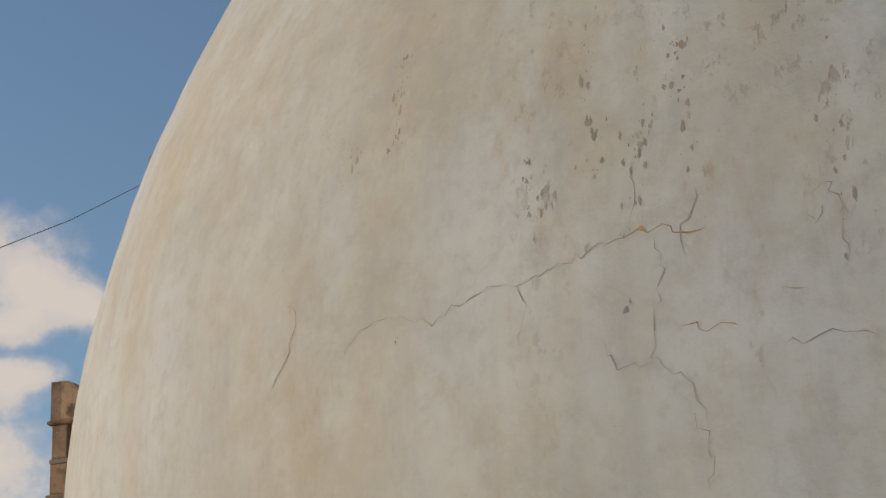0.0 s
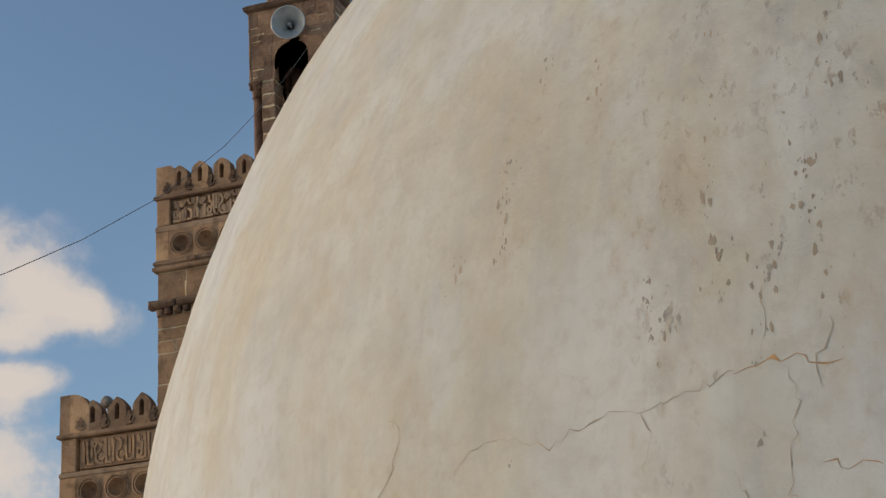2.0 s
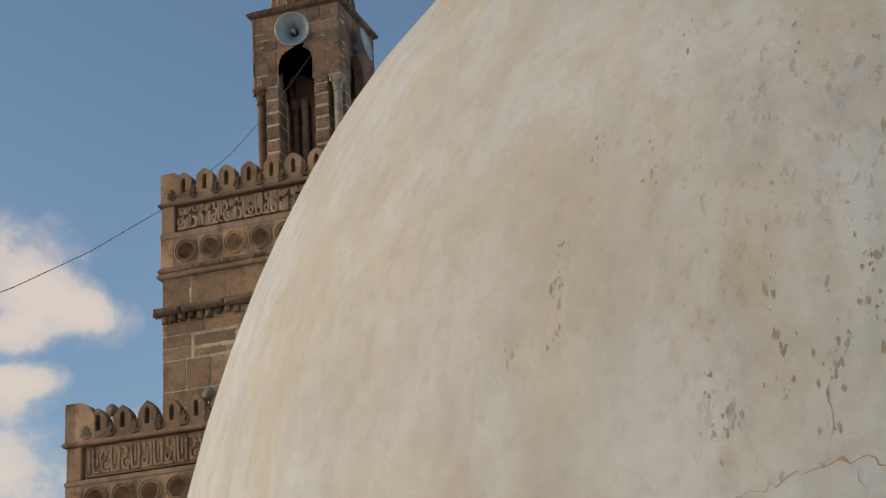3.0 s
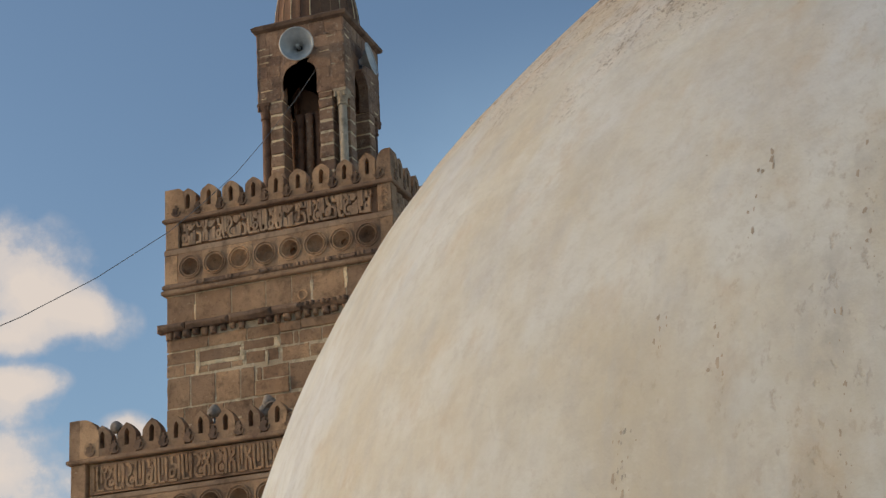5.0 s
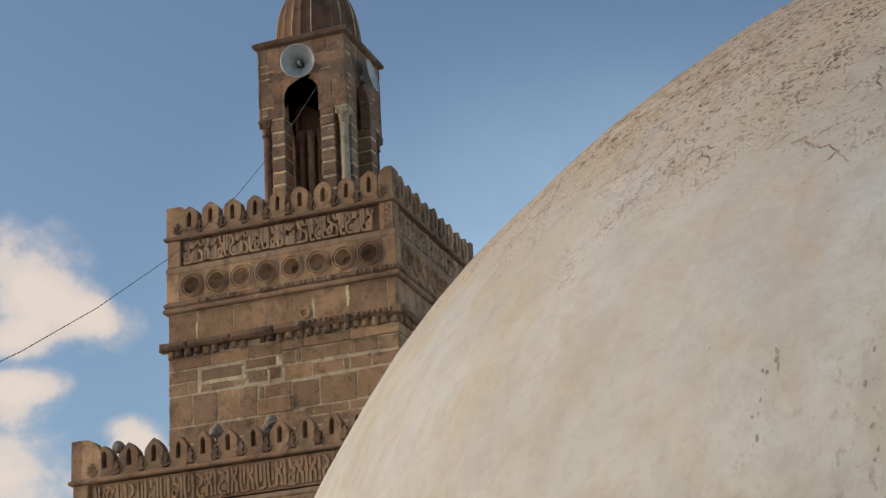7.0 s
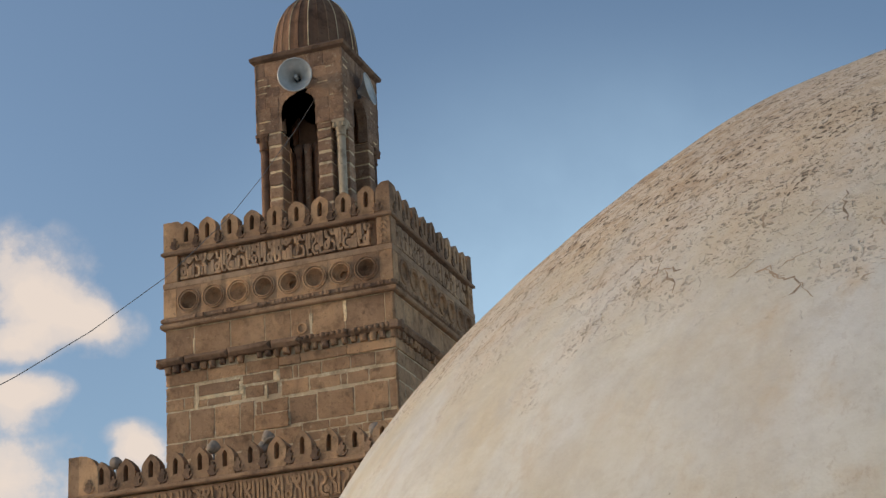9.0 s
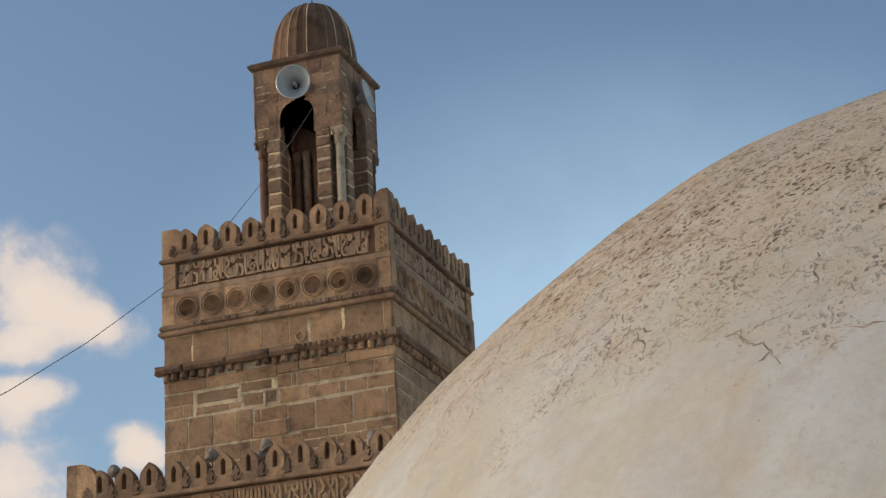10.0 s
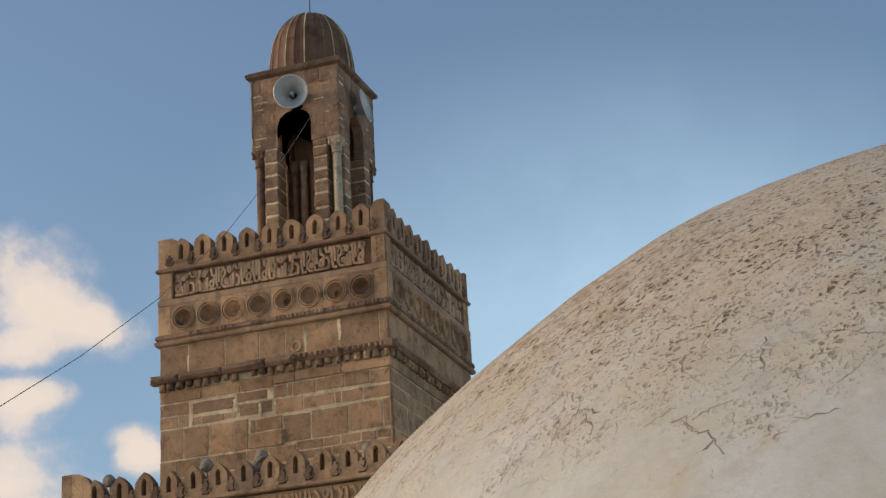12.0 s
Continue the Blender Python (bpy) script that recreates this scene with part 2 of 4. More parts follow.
    h = math_node(nt, "SUBTRACT", h, times(pit, 0.15))
    h = math_node(nt, "SUBTRACT", h, times(times(crack, crown.outputs[0]), 0.25))
    h = math_node(nt, "SUBTRACT", h, times(gash, 1.1))
    bump(nt, bsdf, h, 0.55, 0.008)
    return m


def plain_material(name, colour, rough=0.6, metal=0.0, vary=0.25, scale=20.0):
    m, nt, bsdf = material(name)
    n = noise_tex(nt, world_coord(nt), scale, 5)
    c = ramp(nt, n, [(0.3, tuple(v * (1 - vary) for v in colour)), (0.7, tuple(min(v * (1 + vary), 1) for v in colour))])
    nt.links.new(c.outputs[0], bsdf.inputs["Base Color"])
    bsdf.inputs["Roughness"].default_value = rough
    bsdf.inputs["Metallic"].default_value = metal
    return m


PLASTER = plaster_material()
CRACK = plain_material("crack_shadow_brown", (0.41, 0.33, 0.245), 0.95, vary=0.4, scale=30)
RUST = plain_material("rust_stained_crack", (0.42, 0.24, 0.115), 0.95, vary=0.35, scale=30)
DARK_CRACK = plain_material("open_crack_brown", (0.30, 0.22, 0.155), 0.95, vary=0.4, scale=30)
CHIP = plain_material("chipped_plaster_patch", (0.38, 0.335, 0.28), 0.95, vary=0.35, scale=60)
PIT = plain_material("weathered_pit_brown", (0.37, 0.29, 0.215), 0.95, vary=0.22, scale=45)
HORN = plain_material("aged_grey_horn_paint", (0.47, 0.46, 0.44), 0.45, 0.2, 0.15, 8)
HORN_RIM = plain_material("pale_horn_rim", (0.50, 0.49, 0.46), 0.4, 0.2, 0.1)
DARK_METAL = plain_material("dark_grey_metal", (0.10, 0.10, 0.105), 0.5, 0.4)
LAMP_METAL = plain_material("dusty_lamp_metal", (0.29, 0.235, 0.19), 0.8, 0.0)
GLASS_FRONT = plain_material("floodlight_glass", (0.13, 0.10, 0.075), 0.8, 0.0, 0.1)
for dull in (LAMP_METAL, GLASS_FRONT):
    dull.node_tree.nodes["Principled BSDF"].inputs["Specular IOR Level"].default_value = 0.1
WIRE = plain_material("dusty_cable_sheath", (0.17, 0.13, 0.095), 0.6)
GROUND = plain_material("pale_bounce_ground", (0.76, 0.69, 0.58), 0.95, 0.0, 0.2, 1.5)


# ---- mesh helpers ----
def part(name, bm, mat, parent=None, label="", smooth=False):
    me = bpy.data.meshes.new(name)
    if smooth:
        bmesh.ops.recalc_face_normals(bm, faces=bm.faces)
    bm.normal_update()
    bm.to_mesh(me)
    bm.free()
    if smooth:
        me.shade_smooth()
    me.materials.append(mat)
    ob = new(name, me)
    if parent:
        ob.parent = parent
    if label:
        tagged(ob, label)
    return ob


def box(bm, x0, x1, y0, y1, z0, z1, m=None):
    vs = [bm.verts.new((x, y, z)) for z in (z0, z1) for y in (y0, y1) for x in (x0, x1)]
    for f in ((0, 2, 3, 1), (4, 5, 7, 6), (0, 1, 5, 4), (2, 6, 7, 3), (0, 4, 6, 2), (1, 3, 7, 5)):
        bm.faces.new([vs[i] for i in f])
    if m:
        for v in vs:
            v.co = m @ v.co
    return vs


def chamfer_block(bm, x0, x1, z0, z1, back, front, c, m, rnd=None, wear=1.0):
    """A stone: its face at y = front, its edges worn back by c, ragged where rnd is given; -y is outwards."""
    rows = []
    cuts = 3 if rnd else 1
    for y, e in ((back, 0), (front + c, 0), (front, c)):
        ring = []
        corners = ((x0 + e, z0 + e), (x1 - e, z0 + e), (x1 - e, z1 - e), (x0 + e, z1 - e))
        for q in range(4):
            (xa, za), (xb, zb) = corners[q], corners[(q + 1) % 4]
            for s in range(cuts):
                u = s / cuts
                j = Vector((rnd.uniform(-.6, .6), rnd.uniform(-.3, .3), rnd.uniform(-.6, .6))) * c * wear if rnd else Vector()
                ring.append(bm.verts.new(m @ (Vector((xa + (xb - xa) * u, y, za + (zb - za) * u)) + j)))
        rows.append(ring)
    n = len(rows[0])
    for a, b in zip(rows, rows[1:]):
        for i in range(n):
            bm.faces.new((a[i], a[(i + 1) % n], b[(i + 1) % n], b[i]))
    bm.faces.new(rows[-1])


def lathe(bm, profile, segs, m=Matrix(), a0=0.0, cap=False, wave=None):
    """profile: (radius, height) pairs about z."""
    rings = []
    for r, h in profile:
        ring = []
        for i in range(segs):
            a = a0 + 2 * math.pi * i / segs
            rr = r * (wave(a, h) if wave else 1)
            ring.append(bm.verts.new(m @ Vector((rr * math.cos(a), rr * math.sin(a), h))))
        rings.append(ring)
    for p, q in zip(rings, rings[1:]):
        for i in range(segs):
            j = (i + 1) % segs
            bm.faces.new((p[i], p[j], q[j], q[i]))
    if cap:
        bm.faces.new(list(reversed(rings[0])))
        bm.faces.new(rings[-1])
    return rings


def outline_slab(bm, outer, hole, y0, y1, deep, m):
    """An upright slab with outline outer (x, z), face at y0, back at y1, and a blind slot of outline hole, deep metres deep."""
    n = len(outer)
    f = [bm.verts.new(m @ Vector((x, y0, z))) for x, z in outer]
    b = [bm.verts.new(m @ Vector((x, y1, z))) for x, z in outer]
    for i in range(n):
        j = (i + 1) % n
        bm.faces.new((f[j], f[i], b[i], b[j]))
    bm.faces.new(list(reversed(b)))
    if not hole:
        bm.faces.new(f)
        return
    h = [bm.verts.new(m @ Vector((x, y0, z))) for x, z in hole]
    d = [bm.verts.new(m @ Vector((x, y0 + deep, z))) for x, z in hole]
    for i in range(n):
        j = (i + 1) % n
        bm.faces.new((f[i], f[j], h[j], h[i]))
        bm.faces.new((h[i], h[j], d[j], d[i]))
    bm.faces.new(d)


def curve_part(name, points, radius, mat, parent=None, label=""):
    cu = bpy.data.curves.new(name, "CURVE")
    cu.dimensions = "3D"
    cu.bevel_depth = radius
    cu.bevel_resolution = 2
    sp = cu.splines.new("POLY")
    sp.points.add(len(points) - 1)
    for p, v in zip(sp.points, points):
        p.co = (*v, 1)
    cu.materials.append(mat)
    ob = new(name, cu)
    if parent:
        ob.parent = parent
    if label:
        tagged(ob, label)
    return ob


# face frames: local -y is outwards, local x runs to the right along the face
FACES = [Matrix(), Matrix.Rotation(math.pi / 2, 4, "Z"), Matrix.Rotation(math.pi, 4, "Z"), Matrix.Rotation(-math.pi / 2, 4, "Z")]
SEEN = FACES[:2]

# ---- ground ----
# out of view; so pale only to reflect light upwards as fill
bm = bmesh.new()
box(bm, -2500, 2500, -2500, 2500, -0.4, 0.0)
tagged(part("ground", bm, GROUND), "unseen pale ground, added to bounce light up at tower and dome", "ground", kind="structure")

# ---- minaret ----
minaret = new("minaret")
tagged(minaret, "three-tiered brown sandstone minaret with carved bands and a ribbed cupola", "minaret")

MID = 1.885     # half width of the middle tier's wall
LOW = 2.915     # half width of the lowest tier's wall
Z_LOW = 8.72    # ledge of the lowest tier's parapet
Z_MID = 12.70   # ledge of the middle tier's parapet
LAN = 0.78      # half width of the lantern


def square_ring(name, half, z0, z1, out, mat, chamfer=0.0, label=""):
    """A moulding that runs round the square tower, as one mesh with mitred corners."""
    b = bmesh.new()
    prof = [(half - 0.05, z0), (half + out - chamfer, z0), (half + out, z0 + chamfer), (half + out, z1 - chamfer), (half + out - chamfer, z1), (half - 0.05, z1)]
    rings = []
    for sx, sy in ((-1, -1), (1, -1), (1, 1), (-1, 1)):
        rings.append([b.verts.new((sx * r, sy * r, z)) for r, z in prof])
    for i in range(4):
        p, q = rings[i], rings[(i + 1) % 4]
        for k in range(len(prof)):
            l = (k + 1) % len(prof)
            b.faces.new((p[k], q[k], q[l], p[l]))
    bmesh.ops.recalc_face_normals(b, faces=b.faces)
    return part(name, b, mat, minaret, label)


def square_stack(b, levels):
    """A closed square shaft through the given (half width, height) levels."""
    rings = [[b.verts.new((sx * h, sy * h, z)) for sx, sy in ((-1, -1), (1, -1), (1, 1), (-1, 1))] for h, z in levels]
    for p, q in zip(rings, rings[1:]):
        for i in range(4):
            b.faces.new((p[i], p[(i + 1) % 4], q[(i + 1) % 4], q[i]))
    b.faces.new(list(reversed(rings[0])))
    b.faces.new(rings[-1])


bm = bmesh.new()
square_stack(bm, ((LOW, 0), (LOW, 7.60), (LOW - 0.16, 7.60), (LOW - 0.16, 8.66), (LOW, 8.66), (LOW, Z_LOW)))
lower_shaft = part("lower_shaft", bm, MORTAR, minaret)
bm = bmesh.new()
square_stack(bm, ((MID, Z_LOW), (MID, 11.62), (MID - 0.16, 11.62), (MID - 0.16, 12.66), (MID, 12.66), (MID, Z_MID)))
middle_shaft = part("middle_shaft", bm, MORTAR, minaret, "brown ashlar shaft with pale mortar joints")

square_ring("parapet_ledge", MID, 12.655, 12.72, 0.072, PURPLE, 0.015)
square_ring("light_string_course", MID, 12.10, 12.20, 0.045, CARVED, 0.01, "pale weathered stone strip")
square_ring("upper_roll_moulding", MID, 11.53, 11.62, 0.075, PURPLE, 0.025)
square_ring("lower_roll_moulding", MID, 11.44, 11.522, 0.085, SANDSTONE, 0.02)
square_ring("cornice_core", MID, 10.845, 10.93, 0.07, PURPLE, 0.02)
square_ring("parapet_ledge", LOW, 8.655, 8.72, 0.085, PURPLE, 0.015)
square_ring("string_course", LOW, 8.06, 8.14, 0.05, CARVED, 0.015)
square_ring("string_course", LOW, 7.50, 7.60, 0.08, PURPLE, 0.02)


def pointed(half, z0, z1, rise, sharp=0.35, n=6):
    """Outline of an upright with a pointed, slightly bulging head."""
    pts = [(-half, z0), (half, z0)]
    zs = z1 - rise
    right = []
    for i in range(n + 1):
        u = i / n
        right.append((half * (1 - u ** (2.6 - 1.4 * sharp)), zs + rise * u))
    right[-1] = (0.0, z1)
    left = [(-x, z) for x, z in reversed(right[:-1])]
    return pts + right + left


def merlon_mesh(width, height, slot_w, slot_h, thick, sharp, rise):
    b = bmesh.new()
    outer = pointed(width / 2, 0, height, width * rise, sharp, 8)
    lift = height * 0.27
    hole = pointed(slot_w / 2, lift, lift + slot_h, slot_w * 0.9, 0.5, 8)
    outline_slab(b, outer, hole, 0, thick, thick * 0.8, Matrix())
    me = bpy.data.meshes.new("merlon")
    b.normal_update()
    bmesh.ops.recalc_face_normals(b, faces=b.faces)
    b.to_mesh(me)
    b.free()
    me.materials.append(SANDSTONE)
    return me


def anchor_mesh(s, mat):
    """The small carved palmette between two merlons: stem, cross bar and curled foot, in one outline."""
    b = bmesh.new()
    right = [(0.0, 0.0), (0.18, 0.04), (0.36, 0.20), (0.42, 0.42), (0.31, 0.38), (0.22, 0.20), (0.07, 0.15), (0.07, 0.62), (0.25, 0.62), (0.25, 0.74), (0.08, 0.74), (0.10, 0.92), (0.0, 1.0)]
    out = right + [(-x, z) for x, z in reversed(right[1:-1])]
    outline_slab(b, [(x * s, z * s) for x, z in out], None, -0.012, 0.04, 0, Matrix())
    bmesh.ops.triangulate(b, faces=b.faces)
    bmesh.ops.recalc_face_normals(b, faces=b.faces)
    me = bpy.data.meshes.new("palmette")
    b.to_mesh(me)
    b.free()
    me.materials.append(mat)
    return me


def piece(name, me, m, parent=minaret):
    ob = new(name, me)
    ob.parent = parent
    ob.matrix_basis = m
    return ob


rng = random.Random(5)


def parapet(half, z, n, pitch, height, corner_w, corner_h, wall_h, sharp, rise, palmette_mat):
    gap_mesh = bpy.data.meshes.new("parapet_panel")
    body = bmesh.new()
    box(body, -pitch * 0.145, pitch * 0.145, 0.030, 0.16, 0, wall_h)
    body.to_mesh(gap_mesh)
    body.free()
    gap_mesh.materials.append(SANDSTONE)
    me = merlon_mesh(pitch * 0.74, height, pitch * 0.20, height * 0.54, 0.17, sharp, rise)
    pal = anchor_mesh(pitch * 0.52, palmette_mat)
    for fi, m in enumerate(FACES):
        for i in range(n):
            x = (i - (n - 1) / 2) * pitch
            sc = Matrix.Diagonal((rng.uniform(0.93, 1.05), 1, rng.uniform(0.95, 1.04), 1))
            piece("merlon", me, m @ pose(x, -half + rng.uniform(-0.008, 0.008), z, 0, rng.uniform(-2, 2), 0) @ sc)
        for i in range(n + 1):
            x = (i - n / 2) * pitch
            piece("parapet_panel", gap_mesh, m @ pose(x, -half, z) @ Matrix.Diagonal((1, 1, rng.uniform(0.9, 1.06), 1)))
            if fi < 2:
                piece("palmette", pal, m @ pose(x, -half - 0.004, z + 0.02))
    flat = 0.40 if corner_w < 0.3 else 0.12
    # corner merlons: two upright quadrant slabs that meet at the corner
    for m in FACES:
        for side, x1 in ((m, half), (m @ Matrix.Rotation(math.pi / 2, 4, "Z") @ Matrix.Scale(-1, 4, (1, 0, 0)), half - 0.172)):
            b = bmesh.new()
            w = corner_w - (half - x1) * 0.4
            out = [(x1 - w, z), (x1, z), (x1, z + corner_h)]
            for k in range(6):
                a = k / 5 * math.pi / 2
                out.append((x1 - w * (flat + (1 - flat) * math.sin(a)), z + corner_h * (0.52 + 0.48 * math.cos(a))))
            outline_slab(b, out, None, -half, -half + 0.17, 0, side)
            bmesh.ops.recalc_face_normals(b, faces=b.faces)
            part("corner_merlon", b, SANDSTONE, minaret)


# palmettes take the dark stone, so shade in the carving is painted by colour
parapet(1.922, 12.72, 9, 0.383, 0.47, 0.235, 0.50, 0.23, -0.05, 0.58, DARK_STONE)
parapet(2.965, 8.72, 13, 0.402, 0.47, 0.39, 0.60, 0.24, 0.65, 0.66, DARK_STONE)


# carved bands: letter-like strokes, uprights, hooks and eyelets, standing proud of a sunk ground
def ribbon(b, pts, w, back, front, m, closed=False):
    """A raised stroke of width w along the points (x, z), its edges eased."""
    n = len(pts)
    rows = []
    for i, (x, z) in enumerate(pts):
        xa, za = pts[(i - 1) % n] if closed or i else pts[0]
        xb, zb = pts[(i + 1) % n] if closed or i < n - 1 else pts[-1]
        d = Vector((xb - xa, zb - za)).normalized()
        nx, nz = -d.y * w / 2, d.x * w / 2
        rows.append([b.verts.new(m @ Vector((x + nx * k, y, z + nz * k))) for k, y in ((1.1, back), (0.95, front + 0.008), (0.7, front), (-0.7, front), (-0.95, front + 0.008), (-1.1, back))])
    for i in range(n if closed else n - 1):
        p, q = rows[i], rows[(i + 1) % n]
        for k in range(5):
            b.faces.new((p[k], p[k + 1], q[k + 1], q[k]))
    if not closed:
        b.faces.new(rows[0])
        b.faces.new(list(reversed(rows[-1])))


def eyelet(cx, cz, rx, rz, a0=0.0, a1=360.0, n=9):
    full = a1 - a0 >= 360
    return [(cx + rx * math.cos(radians(a0 + (a1 - a0) * i / (n if full else n - 1))), cz + rz * math.sin(radians(a0 + (a1 - a0) * i / (n if full else n - 1)))) for i in range(n)]


def letter(kind, r):
    """Strokes of one letter in units of the band's height, and its width: (points, closed) pairs."""
    j = r.uniform(-0.03, 0.03)
    if kind == "upright":
        return [([(0.07, 0.06), (0.07, 0.80), (0.02, 0.94)], False)], 0.20
    if kind == "pair":
        return [([(0.06, 0.94), (0.08, 0.30), (0.14, 0.07), (0.40, 0.07)], False), ([(0.26, 0.94), (0.27, 0.30)], False)], 0.40
    if kind == "eye":
        return [(eyelet(0.20, 0.30 + j, 0.13, 0.14), True), ([(0.0, 0.07), (0.44, 0.07)], False), ([(0.34, 0.30), (0.38, 0.62), (0.20, 0.66), (0.16, 0.92)], False)], 0.46
    if kind == "hook":
        return [([(0.02, 0.07), (0.30, 0.07), (0.34, 0.28), (0.26, 0.46), (0.06, 0.52)], False), ([(0.04, 0.94), (0.18, 0.74), (0.36, 0.72), (0.40, 0.94)], False)], 0.46
    if kind == "teeth":
        return [([(0.0, 0.07), (0.52, 0.07)], False)] + [([(x, 0.09), (x, 0.40 + 0.1 * k)], False) for k, x in enumerate((0.06, 0.24, 0.42))] + [(eyelet(0.16, 0.76, 0.10, 0.11), True), ([(0.26, 0.70), (0.46, 0.88)], False)], 0.56
    if kind == "knot":
        return [([(0.06, 0.06), (0.06, 0.44), (0.24, 0.56), (0.06, 0.70), (0.06, 0.94)], False), ([(0.30, 0.94), (0.30, 0.72), (0.14, 0.58), (0.30, 0.42), (0.32, 0.06)], False)], 0.42
    return [([(0.02, 0.90), (0.20, 0.88), (0.34, 0.70), (0.26, 0.52), (0.10, 0.44), (0.08, 0.22), (0.24, 0.08), (0.46, 0.07)], False), (eyelet(0.38, 0.30, 0.08, 0.09), True)], 0.50


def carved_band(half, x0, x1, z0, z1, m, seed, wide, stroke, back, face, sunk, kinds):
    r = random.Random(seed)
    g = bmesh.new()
    # ground in a darker stone than the letters: recess shade put into colour
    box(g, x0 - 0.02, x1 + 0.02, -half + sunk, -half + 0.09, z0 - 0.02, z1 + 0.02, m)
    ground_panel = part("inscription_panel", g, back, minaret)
    b = bmesh.new()
    h = z1 - z0
    x = x0 + 0.02
    last = ""
    while True:
        kind = r.choice([k for k in kinds if k != last])
        last = kind
        strokes, w = letter(kind, r)
        k = h * wide * r.uniform(0.9, 1.1)
        if x + w * k > x1:
            break
        for pts, closed in strokes:
            pts = [(x + px * k, z0 + pz * h) for px, pz in pts]
            ribbon(b, pts, stroke * r.uniform(0.85, 1.12), -half + sunk + 0.02, -half - r.uniform(0.010, 0.024), m, closed)
        # small filling knots over the low letters
        if kind in ("eye", "curl", "pair", "knot") and r.random() < 0.7:
            cx = x + {"eye": 0.36, "curl": 0.44, "pair": 0.42, "knot": 0.19}[kind] * k
            ribbon(b, [(cx + r.uniform(-0.02, 0.02) * k, z0 + 0.50 * h), (cx, z0 + 0.66 * h)], stroke * 0.8, -half + sunk + 0.02, -half - 0.008, m)
            ribbon(b, eyelet(cx, z0 + 0.80 * h, 0.10 * k, 0.10 * h, n=8), stroke * 0.75, -half + sunk + 0.02, -half - 0.009, m, True)
        x += (w - 0.01) * k
    bmesh.ops.recalc_face_normals(b, faces=b.faces)
    tagged(part("raised_carving", b, face, ground_panel), kind="stuff")


SCRIPT_KINDS = ("upright", "pair", "eye", "hook", "teeth", "knot", "curl", "eye", "pair")
TALL_KINDS = ("upright", "upright", "pair", "knot", "eye", "curl")
for i, m in enumerate(SEEN):
    carved_band(MID, -1.66, 1.64, 12.235, 12.63, m, 11 + i, 0.62, 0.052, SHADED_PANEL, CARVED, 0.045, SCRIPT_KINDS)
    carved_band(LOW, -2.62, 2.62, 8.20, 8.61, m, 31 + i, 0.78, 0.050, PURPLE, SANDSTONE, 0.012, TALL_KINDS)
    # plain corner posts with a carved lozenge beside the bands
    for half, za, zb, w in ((MID, 12.203, 12.653, 0.2), (LOW, 8.143, 8.653, 0.22)):
        for sx in (-1, 1):
            b = bmesh.new()
            xa, xb = sorted((sx * (half - w), sx * (half + 0.03)))
            chamfer_block(b, xa, xb, za, zb, -half + 0.09, -half - 0.034, 0.012, m)
            for k in range(9 if sx > 0 else 0):
                cx, cz = (xa + xb) / 2 + (0.032 if k % 2 else -0.032), za + 0.05 + k * (zb - za - 0.1) / 8
                chamfer_block(b, -0.027, 0.027, -0.017, 0.017, -half, -half - 0.044 - 0.0007 * k, 0.008, m @ pose(cx, 0, cz, 0, 38 if k % 2 else -38) )
            bmesh.ops.recalc_face_normals(b, faces=b.faces)
            part("corner_post", b, SANDSTONE, minaret)


# roundels: square slabs with ringed bowls
def roundel_mesh(w, h, r, deep, eye=False):
    b = bmesh.new()
    n = 32
    rings = [(None, 0.0), (r, 0.0), (r * 0.985, -0.022), (r * 0.90, -0.026), (r * 0.86, -0.004), (r * 0.81, 0.0), (r * 0.79, -0.018), (r * 0.71, -0.020),
             (r * 0.68, 0.02), (r * 0.60, deep * 0.62), (r * 0.42, deep * 0.92)] + ([(r * 0.30, deep * 0.95), (r * 0.28, deep + 0.06), (r * 0.12, deep + 0.062)] if eye else [(r * 0.15, deep)])
    loops = []
    for rad, y in rings:
        loop = []
        for i in range(n):
            a = 2 * math.pi * i / n
            c, s = math.cos(a), math.sin(a)
            if rad is None:
                k = min(w / 2 / max(abs(c), 1e-6), h / 2 / max(abs(s), 1e-6))
                corner = i % 8 == 4
                loop.append(b.verts.new((math.copysign(w / 2, c), 0, math.copysign(h / 2, s)) if corner else (c * k, 0, s * k)))
            else:
                loop.append(b.verts.new((c * rad, y, s * rad)))
        loops.append(loop)
    for p, q in zip(loops, loops[1:]):
        for i in range(n):
            j = (i + 1) % n
            b.faces.new((p[i], p[j], q[j], q[i]))
    b.faces.new(loops[-1])
    back = [b.verts.new((v.co.x, 0.10, v.co.z)) for v in loops[0]]
    for i in range(n):
        j = (i + 1) % n
        b.faces.new((loops[0][j], loops[0][i], back[i], back[j]))
    bmesh.ops.recalc_face_normals(b, faces=b.faces)
    me = bpy.data.meshes.new("roundel")
    b.to_mesh(me)
    b.free()
    me.materials.append(SANDSTONE)
    return me


